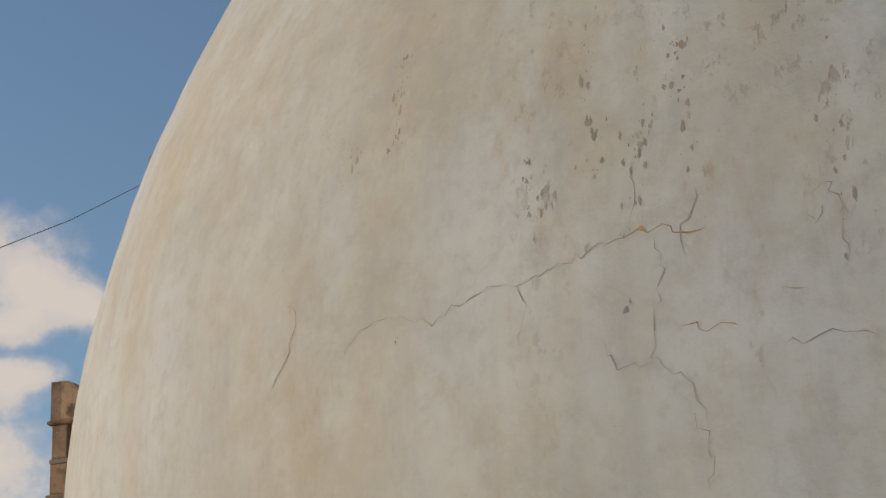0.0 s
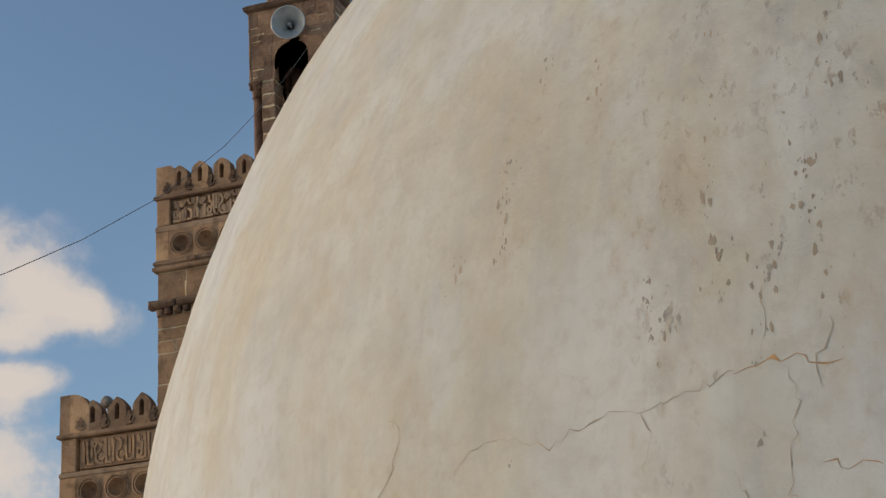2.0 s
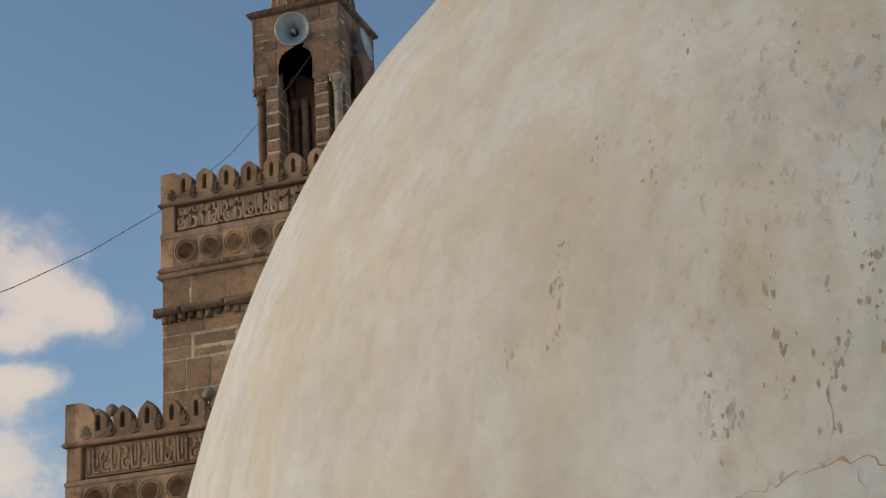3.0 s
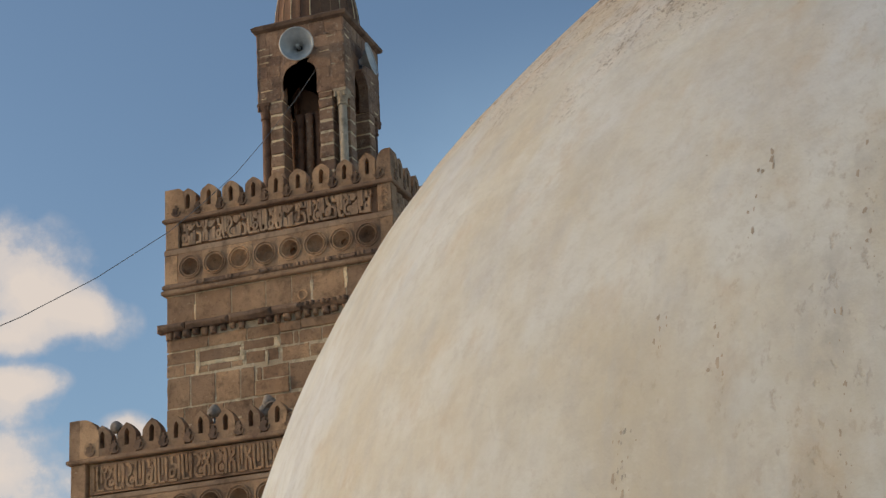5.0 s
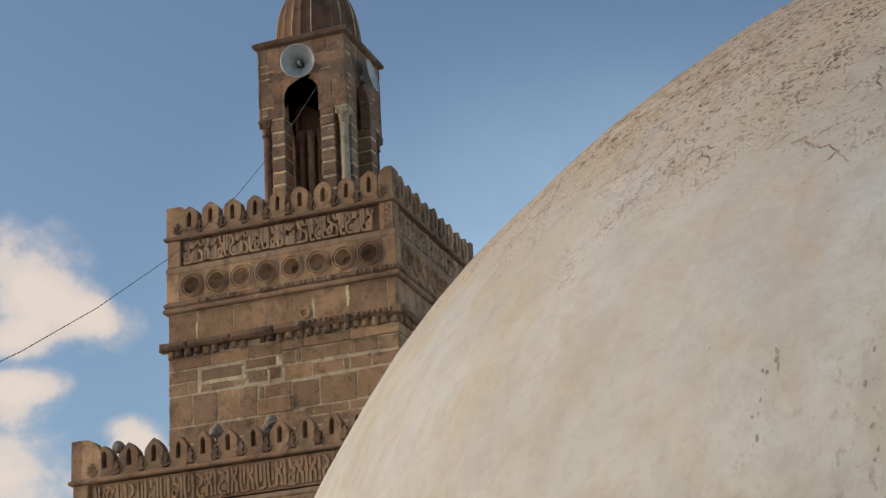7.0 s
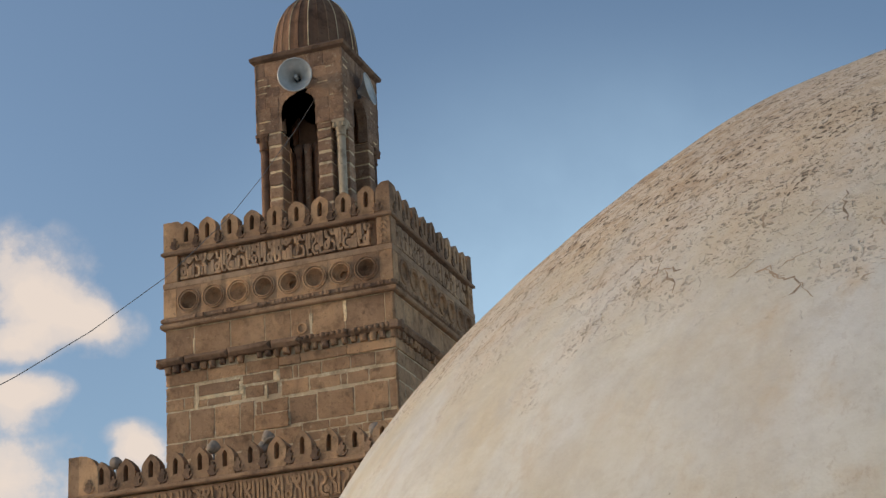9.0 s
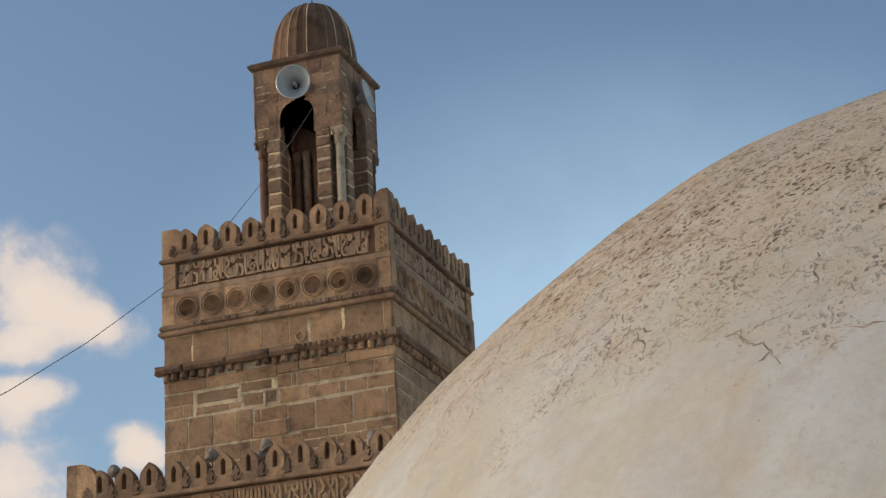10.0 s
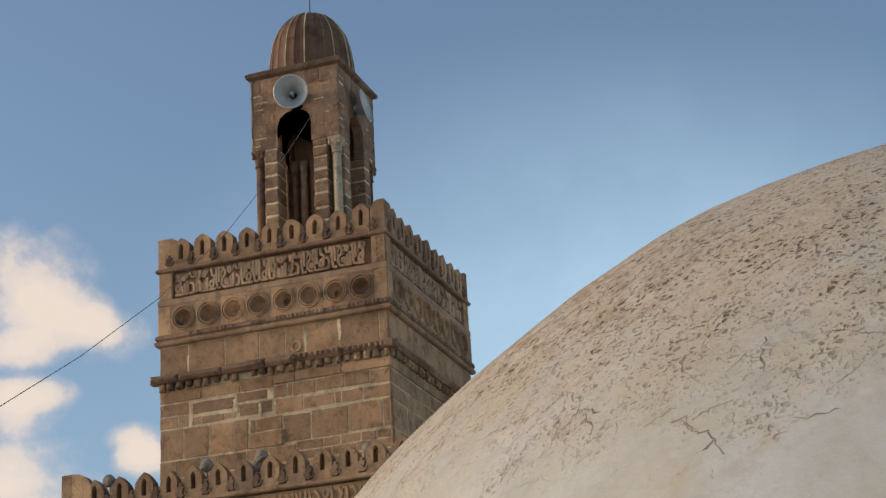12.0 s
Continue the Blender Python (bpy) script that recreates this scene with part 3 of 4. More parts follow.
ROUND = roundel_mesh(0.4255, 0.474, 0.198, 0.145)
ROUND_EYE = roundel_mesh(0.4255, 0.474, 0.194, 0.125, True)
ROUND_SHALLOW = roundel_mesh(0.4255, 0.474, 0.200, 0.100)
ROUND_FAINT = roundel_mesh(0.4255, 0.474, 0.196, 0.045)
ROUND_LOW = roundel_mesh(0.444, 0.45, 0.195, 0.145)
for fi, m in enumerate(SEEN):
    for i in range(8):
        piece("roundel", ROUND_FAINT if fi else ROUND_EYE if i in (4, 6) else ROUND_SHALLOW if i in (2, 5) else ROUND, m @ pose(-1.483 + i * 0.4265, -MID - 0.045 + rng.uniform(-0.004, 0.003), 11.861))
    for i in range(12):
        piece("roundel", ROUND_LOW, m @ pose((i - 5.5) * 0.445, -LOW - 0.045, 7.83))
    for sx in (-1, 1):
        b = bmesh.new()
        xa, xb = sorted((sx * 1.70, sx * (MID + 0.043)))
        chamfer_block(b, xa, xb, 11.624, 12.096, -MID + 0.09, -MID - 0.044, 0.01, m)
        bmesh.ops.recalc_face_normals(b, faces=b.faces)
        part("corner_block", b, SANDSTONE, minaret)
        b = bmesh.new()
        xa, xb = sorted((sx * 2.675, sx * (LOW + 0.043)))
        chamfer_block(b, xa, xb, 7.605, 8.055, -LOW + 0.09, -LOW - 0.044, 0.01, m)
        bmesh.ops.recalc_face_normals(b, faces=b.faces)
        part("corner_block", b, SANDSTONE, minaret)

# the cornice: broken ledge stones over a row of worn dentils, with a row of beads along part of its edge
def block_mesh(name, w, h, back, front, c, mat, rnd=None):
    b = bmesh.new()
    chamfer_block(b, -w / 2, w / 2, 0.0, h, back, front, c, Matrix(), rnd, 0.6)
    bmesh.ops.recalc_face_normals(b, faces=b.faces)
    me = bpy.data.meshes.new(name)
    b.to_mesh(me)
    b.free()
    me.materials.append(mat)
    return me


DENTS = [block_mesh("dentil", 0.088, 0.118, 0.02, -0.10, 0.026, mat, random.Random(40 + k)) for k, mat in enumerate((SANDSTONE, PURPLE, SANDSTONE, PURPLE))]
# darker dentil: the shadow under the ledge is put into its colour
SHADE_DENT = block_mesh("dentil", 0.095, 0.118, 0.02, -0.10, 0.026, DARK_STONE, random.Random(47))
BEAD = block_mesh("bead", 0.044, 0.06, 0.02, -0.045, 0.012, PURPLE)
bm = bmesh.new()
lathe(bm, [(0.040, -0.03), (0.040, 0.0), (0.034, 0.022), (0.020, 0.036), (0.003, 0.040)], 9, pose(0, 0, 0.037, 90))
KNOB = bpy.data.meshes.new("cornice_bead")
bm.normal_update()
bm.to_mesh(KNOB)
bm.free()
KNOB.shade_smooth()
KNOB.materials.append(PURPLE)
for fi, m in enumerate(SEEN):
    r = random.Random(90 + fi)
    x = -MID - 0.15
    while x < MID + 0.14:
        w = min(r.uniform(0.40, 0.80), MID + 0.15 - x)
        if MID + 0.15 - x - w < 0.15:
            w = MID + 0.15 - x
        b = bmesh.new()
        out = r.uniform(0.150, 0.160) if x < 0.1 or fi else r.uniform(0.112, 0.128)
        chamfer_block(b, x + 0.003, x + w - 0.003, 10.832 + r.uniform(-0.006, 0.004), 10.958 + r.uniform(-0.012, 0.004), -MID + 0.03, -MID - out, 0.048, m, r, 0.22)
        bmesh.ops.recalc_face_normals(b, faces=b.faces)
        part("cornice_stone", b, DARK_STONE if x < -0.1 and fi == 0 else PURPLE, minaret)
        x += w
    for i in range(25):
        if r.random() < 0.08:
            continue
        sz = r.uniform(0.70, 1.05)
        piece("dentil", r.choice(DENTS[:2] + [SHADE_DENT] * 3 if i < 12 and fi == 0 else DENTS), m @ pose(-1.86 + i * 0.155 + r.uniform(-0.012, 0.012), -MID - 0.005, 10.83 - 0.115 * sz, 0, r.uniform(-4, 4)) @ Matrix.Diagonal((r.uniform(0.8, 1.2), r.uniform(0.6, 1.1), sz, 1)))
    for i in range(45):
        x = -1.95 + i * 0.0875
        if (x < 0.25 and fi == 0) or r.random() < 0.1:
            continue
        piece("cornice_bead", KNOB, m @ pose(x, -MID - 0.115, 10.866 + r.uniform(-0.008, 0.012), 0, r.uniform(-8, 8)) @ Matrix.Diagonal((1, r.uniform(0.6, 1.1), r.uniform(0.8, 1.15), 1)))
    for i in range(58):
        x = -1.9 + i * 0.0665
        if r.random() < (0.75 if x < -0.2 and fi == 0 else 0.25):
            continue
        piece("bead", BEAD, m @ pose(x, -MID - 0.060, 11.547) @ Matrix.Diagonal((1, r.uniform(0.5, 1), r.uniform(0.8, 1.1), 1)))


# ashlar stones
def stone(x0, x1, z0, z1, half, m, parent, rnd, proud=(0.003, 0.008), gap=0.010, mat=None, wear=1.5, edge=0.007):
    b = bmesh.new()
    g = gap * rnd.uniform(0.4, 1.3)
    chamfer_block(b, x0 + g, x1 - g, z0 + g * 0.8, z1 - g * 0.8, -half + 0.02, -half - rnd.uniform(*proud), min(edge, (z1 - z0) * 0.1), m, rnd, wear)
    bmesh.ops.recalc_face_normals(b, faces=b.faces)
    part("stone", b, mat or SANDSTONE, parent)


def course(z0, z1, cuts, half, m, parent, rnd, **kw):
    for a, c in zip(cuts, cuts[1:]):
        stone(a, c, z0 + rnd.uniform(-.006, .006), z1 + rnd.uniform(-.006, .006), half, m, parent, rnd, **kw)


def random_cuts(x0, x1, lo, hi, rnd):
    cuts = [x0]
    while cuts[-1] < x1 - hi:
        cuts.append(cuts[-1] + rnd.uniform(lo, hi))
    if x1 - cuts[-1] < lo * 0.6 and len(cuts) > 1:
        cuts.pop()
    return cuts + [x1]


E_ = MID + 0.03
for fi, m in enumerate(SEEN):
    r = random.Random(70 + fi)
    lay = lambda z0, z1, cuts, **kw: course(z0, z1, cuts, MID, m, middle_shaft, r, **kw)
    if fi == 0:
        # smooth frieze of large blocks
        lay(10.966, 11.43, [-E_, -1.42, -0.80, -0.22, 0.21, 0.55, 1.10, 1.75, E_], gap=0.006, wear=0.5)
        # bed under the dentils, proud of the wall on one half
        lay(10.52, 10.715, [-E_, -1.20, -0.55, 0.0], gap=0.008, proud=(0.006, 0.012))
        lay(10.555, 10.715, [0.0, 0.36, 1.12, E_], gap=0.006, proud=(0.026, 0.032))
        # rubble-like courses, repaired with pale mortar
        lay(10.31, 10.50, [-E_, -1.42])
        lay(10.11, 10.30, [-E_, -1.60, -1.43], gap=0.009)
        lay(10.285, 10.475, [-1.36, -0.65], gap=0.007)
        lay(10.125, 10.235, [-1.39, -1.205, -0.82, -0.62], gap=0.009)
        lay(10.36, 10.51, [-0.62, -0.10], gap=0.010)
        lay(10.14, 10.335, [-0.58, -0.25, -0.03], gap=0.012)
        lay(10.34, 10.545, [0.0, 0.22, 0.31, 0.685, 1.16, 1.555, E_], gap=0.008)
        lay(10.08, 10.325, [0.02, 0.485], gap=0.009)
        lay(10.105, 10.30, [0.485, 0.99, 1.10, 1.44, E_], gap=0.009)
        lay(9.615, 10.095, [-E_, -1.51, -1.09, -0.67, -0.43], gap=0.009)
        lay(9.86, 10.07, [-0.41, -0.30, 0.14], gap=0.010)
        lay(9.615, 9.85, [-0.42, 0.14], gap=0.007, proud=(0.02, 0.03), wear=2.4)
        lay(9.63, 10.06, [0.14, 0.60, 1.195], gap=0.011)
        lay(9.655, 10.085, [1.195, 1.745, E_], gap=0.011)
        lay(9.34, 9.605, [-E_, -1.62, -1.22, -0.95, -0.47, -0.10, 0.35], gap=0.009)
        lay(9.49, 9.625, [0.35, 0.78, 1.06, 1.39, 1.63, E_], gap=0.010)
        lay(9.34, 9.48, [0.35, 0.92, 1.30, E_], gap=0.009)
    else:
        lay(10.966, 11.43, random_cuts(-E_, E_, 0.4, 0.7, r), gap=0.006, wear=0.5)
        lay(10.555, 10.715, random_cuts(-E_, E_, 0.5, 0.9, r), gap=0.006, proud=(0.02, 0.03))
        lay(10.31, 10.545, random_cuts(-E_, E_, 0.35, 0.6, r), gap=0.010)
        lay(10.07, 10.31, random_cuts(-E_, E_, 0.30, 0.6, r), gap=0.010)
        lay(9.63, 10.07, random_cuts(-E_, E_, 0.30, 0.55, r), gap=0.012)
        lay(9.34, 9.63, random_cuts(-E_, E_, 0.3, 0.5, r), gap=0.012)
    lay(9.02, 9.33, random_cuts(-E_, E_, 0.25, 0.55, r))
    if fi == 0:
        for xa, xb, za, zb in ((0.525, 0.575, 10.96, 11.30), (1.085, 1.125, 11.10, 11.42), (-1.43, -1.41, 11.0, 11.24), (-1.40, -1.355, 10.12, 10.47), (-0.675, -0.60, 10.24, 10.42), (-1.33, -0.70, 10.238, 10.278),
                               (-0.09, -0.01, 10.34, 10.50), (-0.24, -0.20, 10.10, 10.30)):
            b = bmesh.new()
            chamfer_block(b, xa - 0.008, xb + 0.008, za - 0.008, zb + 0.008, -MID + 0.02, -MID - 0.008 - 0.0006 * r.random(), 0.010, m, r, 2.2)
            bmesh.ops.recalc_face_normals(b, faces=b.faces)
            part("mortar_patch", b, MORTAR, middle_shaft, "pale lime mortar repair")
        # a worn carved ring on the frieze
        b = bmesh.new()
        lathe(b, [(0.075 + 0.018 * math.cos(a), 0.014 * math.sin(a)) for a in [k / 8 * 2 * math.pi for k in range(9)]], 20, m @ pose(0.40, -MID - 0.014, 11.10, 90))
        part("carved_ring", b, SANDSTONE, middle_shaft, smooth=True)
    z = 7.49
    while z > 5.0:
        h = r.uniform(0.28, 0.45)
        course(z - h, z, random_cuts(-LOW - 0.03, LOW + 0.03, 0.35, 0.7, r), LOW, m, lower_shaft, r)
        z -= h

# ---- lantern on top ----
# inner core: the shade inside the lantern is put into its dark colour
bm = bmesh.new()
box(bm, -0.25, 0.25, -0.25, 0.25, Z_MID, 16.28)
part("lantern_core", bm, REDSTONE, minaret, "inner core of the lantern, its dark stone standing in for shade")


def arch_outline():
    """The lantern's upper wall with its pointed horseshoe opening."""
    z0, z1 = 14.98, 16.28
    out = [(-LAN, z0), (-0.32, z0), (-0.32, 15.12), (-0.325, 15.20), (-0.325, 15.30), (-0.31, 15.40), (-0.27, 15.49), (-0.17, 15.565), (0.0, 15.62),
           (0.16, 15.565), (0.24, 15.49), (0.275, 15.40), (0.285, 15.30), (0.28, 15.20), (0.28, 15.12), (0.28, z0), (LAN, z0), (LAN, z1), (-LAN, z1)]
    return out


for k, m in enumerate(FACES):
    b = bmesh.new()
    out = arch_outline()
    shrink = 0.0 if k % 2 == 0 else 0.16
    out = [(max(-LAN + shrink, min(LAN - shrink, x)), zz) for x, zz in out]
    outline_slab(b, out, None, -LAN + 0.001 * k, -LAN + 0.17, 0, m)
    bmesh.ops.triangulate(b, faces=b.faces)
    bmesh.ops.recalc_face_normals(b, faces=b.faces)
    wall = part("lantern_wall", b, LANTERN, minaret)
    r = random.Random(200 + k)
    # stones above and beside the arch
    for z0, z1 in ((16.02, 16.27), (15.80, 16.02), (15.64, 15.80)):
        course(z0, z1, random_cuts(-LAN - 0.015, LAN + 0.015, 0.18, 0.36, r), LAN, m, wall, r, proud=(0.002, 0.006), gap=0.004, mat=LANTERN, wear=2.0, edge=0.006)
    for z0, z1 in ((15.43, 15.64), (15.22, 15.43), (14.99, 15.22)):
        course(z0, z1, random_cuts(-LAN - 0.015, -0.37, 0.16, 0.3, r), LAN, m, wall, r, proud=(0.002, 0.006), gap=0.004, mat=LANTERN, wear=2.0, edge=0.006)
        course(z0, z1, random_cuts(0.34, LAN + 0.015, 0.16, 0.3, r), LAN, m, wall, r, proud=(0.002, 0.006), gap=0.004, mat=LANTERN, wear=2.0, edge=0.006)
    # pale pointing, left in short runs along the joints
    for step in range(9):
        z = 15.06 + 0.13 * step
        spans = ([(-LAN + 0.02 + r.uniform(0, 0.06), r.uniform(0.08, 0.24))] if r.random() < 0.75 else []) + ([(r.uniform(0.33, 0.60), r.uniform(0.08, 0.18))] if r.random() < 0.6 else []) + ([(r.uniform(-0.35, 0.2), r.uniform(0.08, 0.25))] if z > 15.75 and r.random() < 0.5 else [])
        for xa, long in spans:
            b = bmesh.new()
            chamfer_block(b, 0, min(long, LAN - 0.02 - xa), -0.012, 0.012, -LAN + 0.02, -LAN - 0.0085 - 0.0003 * step, 0.008, m @ pose(xa, 0, z, 0, r.uniform(-2, 2)), r, 1.6)
            bmesh.ops.recalc_face_normals(b, faces=b.faces)
            part("mortar_joint", b, MORTAR, wall)
    # two piers of banded stone
    for xa, xb in ((-0.575, -0.335), (0.30, 0.55)):
        b = bmesh.new()
        box(b, xa + 0.012, xb - 0.012, -LAN + 0.014, -LAN + 0.36, Z_MID + 0.03, 14.98, m)
        pier = part("pier", b, MORTAR, minaret)
        z = Z_MID + 0.05
        while z < 14.95:
            h = min(r.uniform(0.17, 0.27), 14.978 - z)
            b = bmesh.new()
            chamfer_block(b, xa, xb, z + 0.018, z + h - 0.018, -LAN + 0.33, -LAN + r.uniform(-0.006, 0.008), 0.014, m, r)
            bmesh.ops.recalc_face_normals(b, faces=b.faces)
            part("stone", b, LANTERN, pier)
            z += h
    # slim half columns set against the core
    for x, girth, column_mat in ((-0.19, 1.0, REDSTONE), (-0.03, 1.25, LANTERN), (0.15, 1.3, REDSTONE)):
        b = bmesh.new()
        lathe(b, [(0.055 * girth, Z_MID + 0.03), (0.05 * girth, 14.3), (0.048 * girth, 14.6), (0.075, 14.72), (0.08, 14.8)], 12, m @ Matrix.Translation((x, -0.46 + 0.05 * girth, 0)), cap=True)
        part("inner_column", b, column_mat, minaret, smooth=True)

# corner columns
for k, (sx, sy) in enumerate(((-1, -1), (1, -1), (1, 1), (-1, 1))):
    b = bmesh.new()
    c = Matrix.Translation((sx * 0.685, sy * 0.685, 0))
    lathe(b, [(0.09, Z_MID + 0.03), (0.09, Z_MID + 0.12), (0.076, Z_MID + 0.16), (0.07, 14.70)], 18, c, cap=True)
    col = part("column", b, MARBLE if k == 1 else REDSTONE, minaret, "pale marble colonnette" if k == 1 else "", smooth=True)
    b = bmesh.new()
    lathe(b, [(0.082, 14.70), (0.095, 14.72), (0.082, 14.74), (0.09, 14.82), (0.115, 14.90), (0.12, 14.93)], 18, c, cap=True)
    for q in range(4):
        a = math.pi / 4 + q * math.pi / 2
        box(b, 0.07, 0.14, -0.025, 0.025, 14.85, 14.93, c @ Matrix.Rotation(a, 4, "Z"))
    box(b, -0.115, 0.115, -0.115, 0.115, 14.931, 14.979, c)
    part("capital", b, MARBLE if k == 1 else REDSTONE, col)

# eave slab with a sloping upper side
bm = bmesh.new()
rings = [[bm.verts.new((sx * h, sy * h, z)) for sx, sy in ((-1, -1), (1, -1), (1, 1), (-1, 1))] for h, z in ((0.79, 16.281), (0.85, 16.31), (0.865, 16.365), (0.80, 16.42), (0.3, 16.46))]
for p, q in zip(rings, rings[1:]):
    for i in range(4):
        bm.faces.new((p[i], p[(i + 1) % 4], q[(i + 1) % 4], q[i]))
bm.faces.new(list(reversed(rings[0])))
bm.faces.new(rings[-1])
part("eave", bm, DARK_STONE, minaret, "dark projecting eave slab")

# cupola: ribbed, slightly egg-shaped
DOME_R, DOME_Z0, DOME_H = 0.735, 16.42, 1.27
bm = bmesh.new()
prof = [(DOME_R * 0.99, DOME_Z0)]
for i in range(1, 22):
    u = i / 21
    prof.append((DOME_R * max(math.cos(u * math.pi / 2), 0.004) ** 0.80, DOME_Z0 + 0.22 * min(u * 3, 1) + (DOME_H - 0.22) * math.sin(u * math.pi / 2) ** 1.12))
lathe(bm, prof, 26 * 6, wave=lambda a, h: 1 - 0.022 * (1 - abs(math.sin(13 * a)) ** 0.7) + 0.004 * noise.noise(Vector((a * 3, h * 4, 0))))
cupola = part("cupola", bm, CUPOLA, minaret, "ribbed brown cupola with highlights painted on its ridges", smooth=True)
for i in range(26):
    a = (i + 0.5) / 26 * 2 * math.pi
    pts = [(1.004 * r * math.cos(a), 1.004 * r * math.sin(a), z) for r, z in prof[:-1]]
    # ribs in the pale mortar colour are painted highlights on the ridges
    rib = curve_part("rib", pts, 0.009, (MORTAR, CUPOLA, PURPLE, MORTAR, CUPOLA)[i % 5], cupola)
b = bmesh.new()
lathe(b, [(0.03, 17.66), (0.028, 17.72), (0.014, 17.74), (0.012, 18.02), (0.003, 18.04)], 8, cap=True)
part("finial", b, DARK_METAL, minaret)


# ---- things on the minaret ----
def loudspeaker(m, radius, deep, group):
    horn = new("loudspeaker")
    horn.matrix_basis = m
    tagged(horn, "round grey horn loudspeaker bolted to the lantern wall", "loudspeaker", group)
    b = bmesh.new()
    prof = []
    for i in range(13):
        u = i / 12
        prof.append((0.05 + (radius - 0.05) * u ** 1.7, deep * u))
    lathe(b, prof, 36)
    lathe(b, [(r + 0.006, h - 0.004) for r, h in reversed(prof)], 36)
    part("bell", b, HORN, horn, smooth=True)
    b = bmesh.new()
    lathe(b, [(radius + 0.014 * math.cos(a), deep + 0.012 * math.sin(a)) for a in [k / 8 * 2 * math.pi for k in range(9)]], 40)
    part("rim", b, HORN_RIM, horn, smooth=True)
    b = bmesh.new()
    lathe(b, [(0.001, deep * 0.74), (0.022, deep * 0.72), (0.034, deep * 0.64), (0.030, 0.05), (0.02, 0.03)], 18)
    part("reflex_cone", b, HORN_RIM, horn, smooth=True)
    b = bmesh.new()
    lathe(b, [(0.02, -0.20), (0.075, -0.19), (0.08, -0.06), (0.055, 0.0), (0.05, 0.03)], 20, cap=True)
    part("driver", b, DARK_METAL, horn, smooth=True)
    b = bmesh.new()
    box(b, -0.02, 0.02, 0.05, 0.11, -0.22, 0.02)
    box(b, -0.05, 0.05, 0.03, 0.10, -0.30, -0.2)
    part("bracket", b, DARK_METAL, horn)
    return horn


loudspeaker(look((0.03, -0.86, 15.80), (0.6, -3.2, 15.32)) @ Matrix.Rotation(math.pi, 4, "X"), 0.275, 0.34, "lantern loudspeakers")
loudspeaker(look((0.80, -0.10, 15.72), (3.0, 0.06, 16.10)) @ Matrix.Rotation(math.pi, 4, "X"), 0.275, 0.20, "lantern loudspeakers")


def floodlight(x, y, z, yaw, tilt):
    lamp = new("floodlight")
    lamp.matrix_basis = pose(x, y, z, tilt, 0, yaw)
    tagged(lamp, "small round metal floodlight behind the lower parapet", "floodlight", "parapet floodlights")
    b = bmesh.new()
    lathe(b, [(0.02, -0.10), (0.06, -0.09), (0.08, -0.04), (0.096, 0.03), (0.10, 0.05)], 20)
    part("housing", b, LAMP_METAL, lamp, smooth=True)
    b = bmesh.new()
    lathe(b, [(0.098, 0.045), (0.06, 0.052), (0.004, 0.055)], 20)
    part("lens", b, GLASS_FRONT, lamp, smooth=True)
    b = bmesh.new()
    box(b, -0.015, 0.015, -0.015, 0.015, -0.5, -0.06)
    stem = part("stem", b, DARK_METAL, lamp)
    stem.matrix_basis = pose(0, 0, 0, -tilt)
    return lamp


for x, y, z, yaw, tilt in ((-2.42, -2.5, 9.265, 60, -70), (-0.77, -2.6, 9.255, -30, -50), (0.11, -2.6, 9.28, -40, -35), (0.03, -2.6, 9.14, -10, -60), (-1.40, -2.5, 9.18, 0, 50), (1.76, -2.55, 9.16, 20, -50)):
    floodlight(x, y, z, yaw, tilt)

# dark supply lead looped over the parapet beside two of the lamps
lead = curve_part("cable", [(0.03 + 0.46 * u, -2.66 - 0.06 * math.sin(3.1 * u), 9.10 + 0.15 * math.sin(math.pi * u ** 0.8) - 0.03 * u) for u in [k / 12 for k in range(13)]], 0.016, WIRE)
tagged(lead, "dark looped supply lead lying on the lower parapet", "cable")

# slack cable from the lantern's arch out over the roofs
SPAN = [
    (0.26, -0.64, 15.54),
    (0.40, -1.30, 15.02),
    (0.69, -2.67, 13.95),
    (1.19, -5.00, 12.23),
    (1.54, -6.61, 11.09),
    (1.89, -8.24, 10.04),
    (2.19, -9.66, 9.14),
    (2.73, -12.16, 7.72),
    (3.13, -14.05, 6.72),
    (3.46, -15.61, 5.95),
    (3.88, -17.54, 5.11),
]
cable = curve_part("cable", SPAN, 0.0042, WIRE)
tagged(cable, "thin grey slack cable hanging from the lantern opening", "cable")


# ---- whitewashed dome beside the camera ----
CX, CY, CZ, CR = 11.109, -22.378, 1.960, 2.0
bm = bmesh.new()
n_seg, n_ring = 320, 150
rings = []
for j in range(n_ring):
    e = j / n_ring * math.pi / 2
    rings.append((CR * math.cos(e), CZ + CR * math.sin(e)))
low = [(CR + 0.12, 0.0), (CR + 0.12, 0.30), (CR + 0.03, 0.34), (CR + 0.004, 0.6)] + [(CR, 1.0 + (CZ - 1.0) * k / 40) for k in range(40)]
full = low + rings


def lump(p):
    d = Vector((p[0] - CX, p[1] - CY, p[2] - CZ))
    az, el = math.degrees(math.atan2(d.y, d.x)) % 360, math.degrees(math.atan2(d.z, math.hypot(d.x, d.y)))
    hand = sum(h * math.exp(-((az - a) ** 2 + (el - e) ** 2) / (w * w)) for a, e, w, h in ((222, 52, 7, -0.007), (222, 30, 6, 0.007), (238, 58, 6, 0.006)))
    return hand + 0.005 * noise.noise(d * 1.7) + 0.004 * noise.noise(d * 4.1 + Vector((7, 1, 3))) + 0.0016 * noise.noise(d * 13)


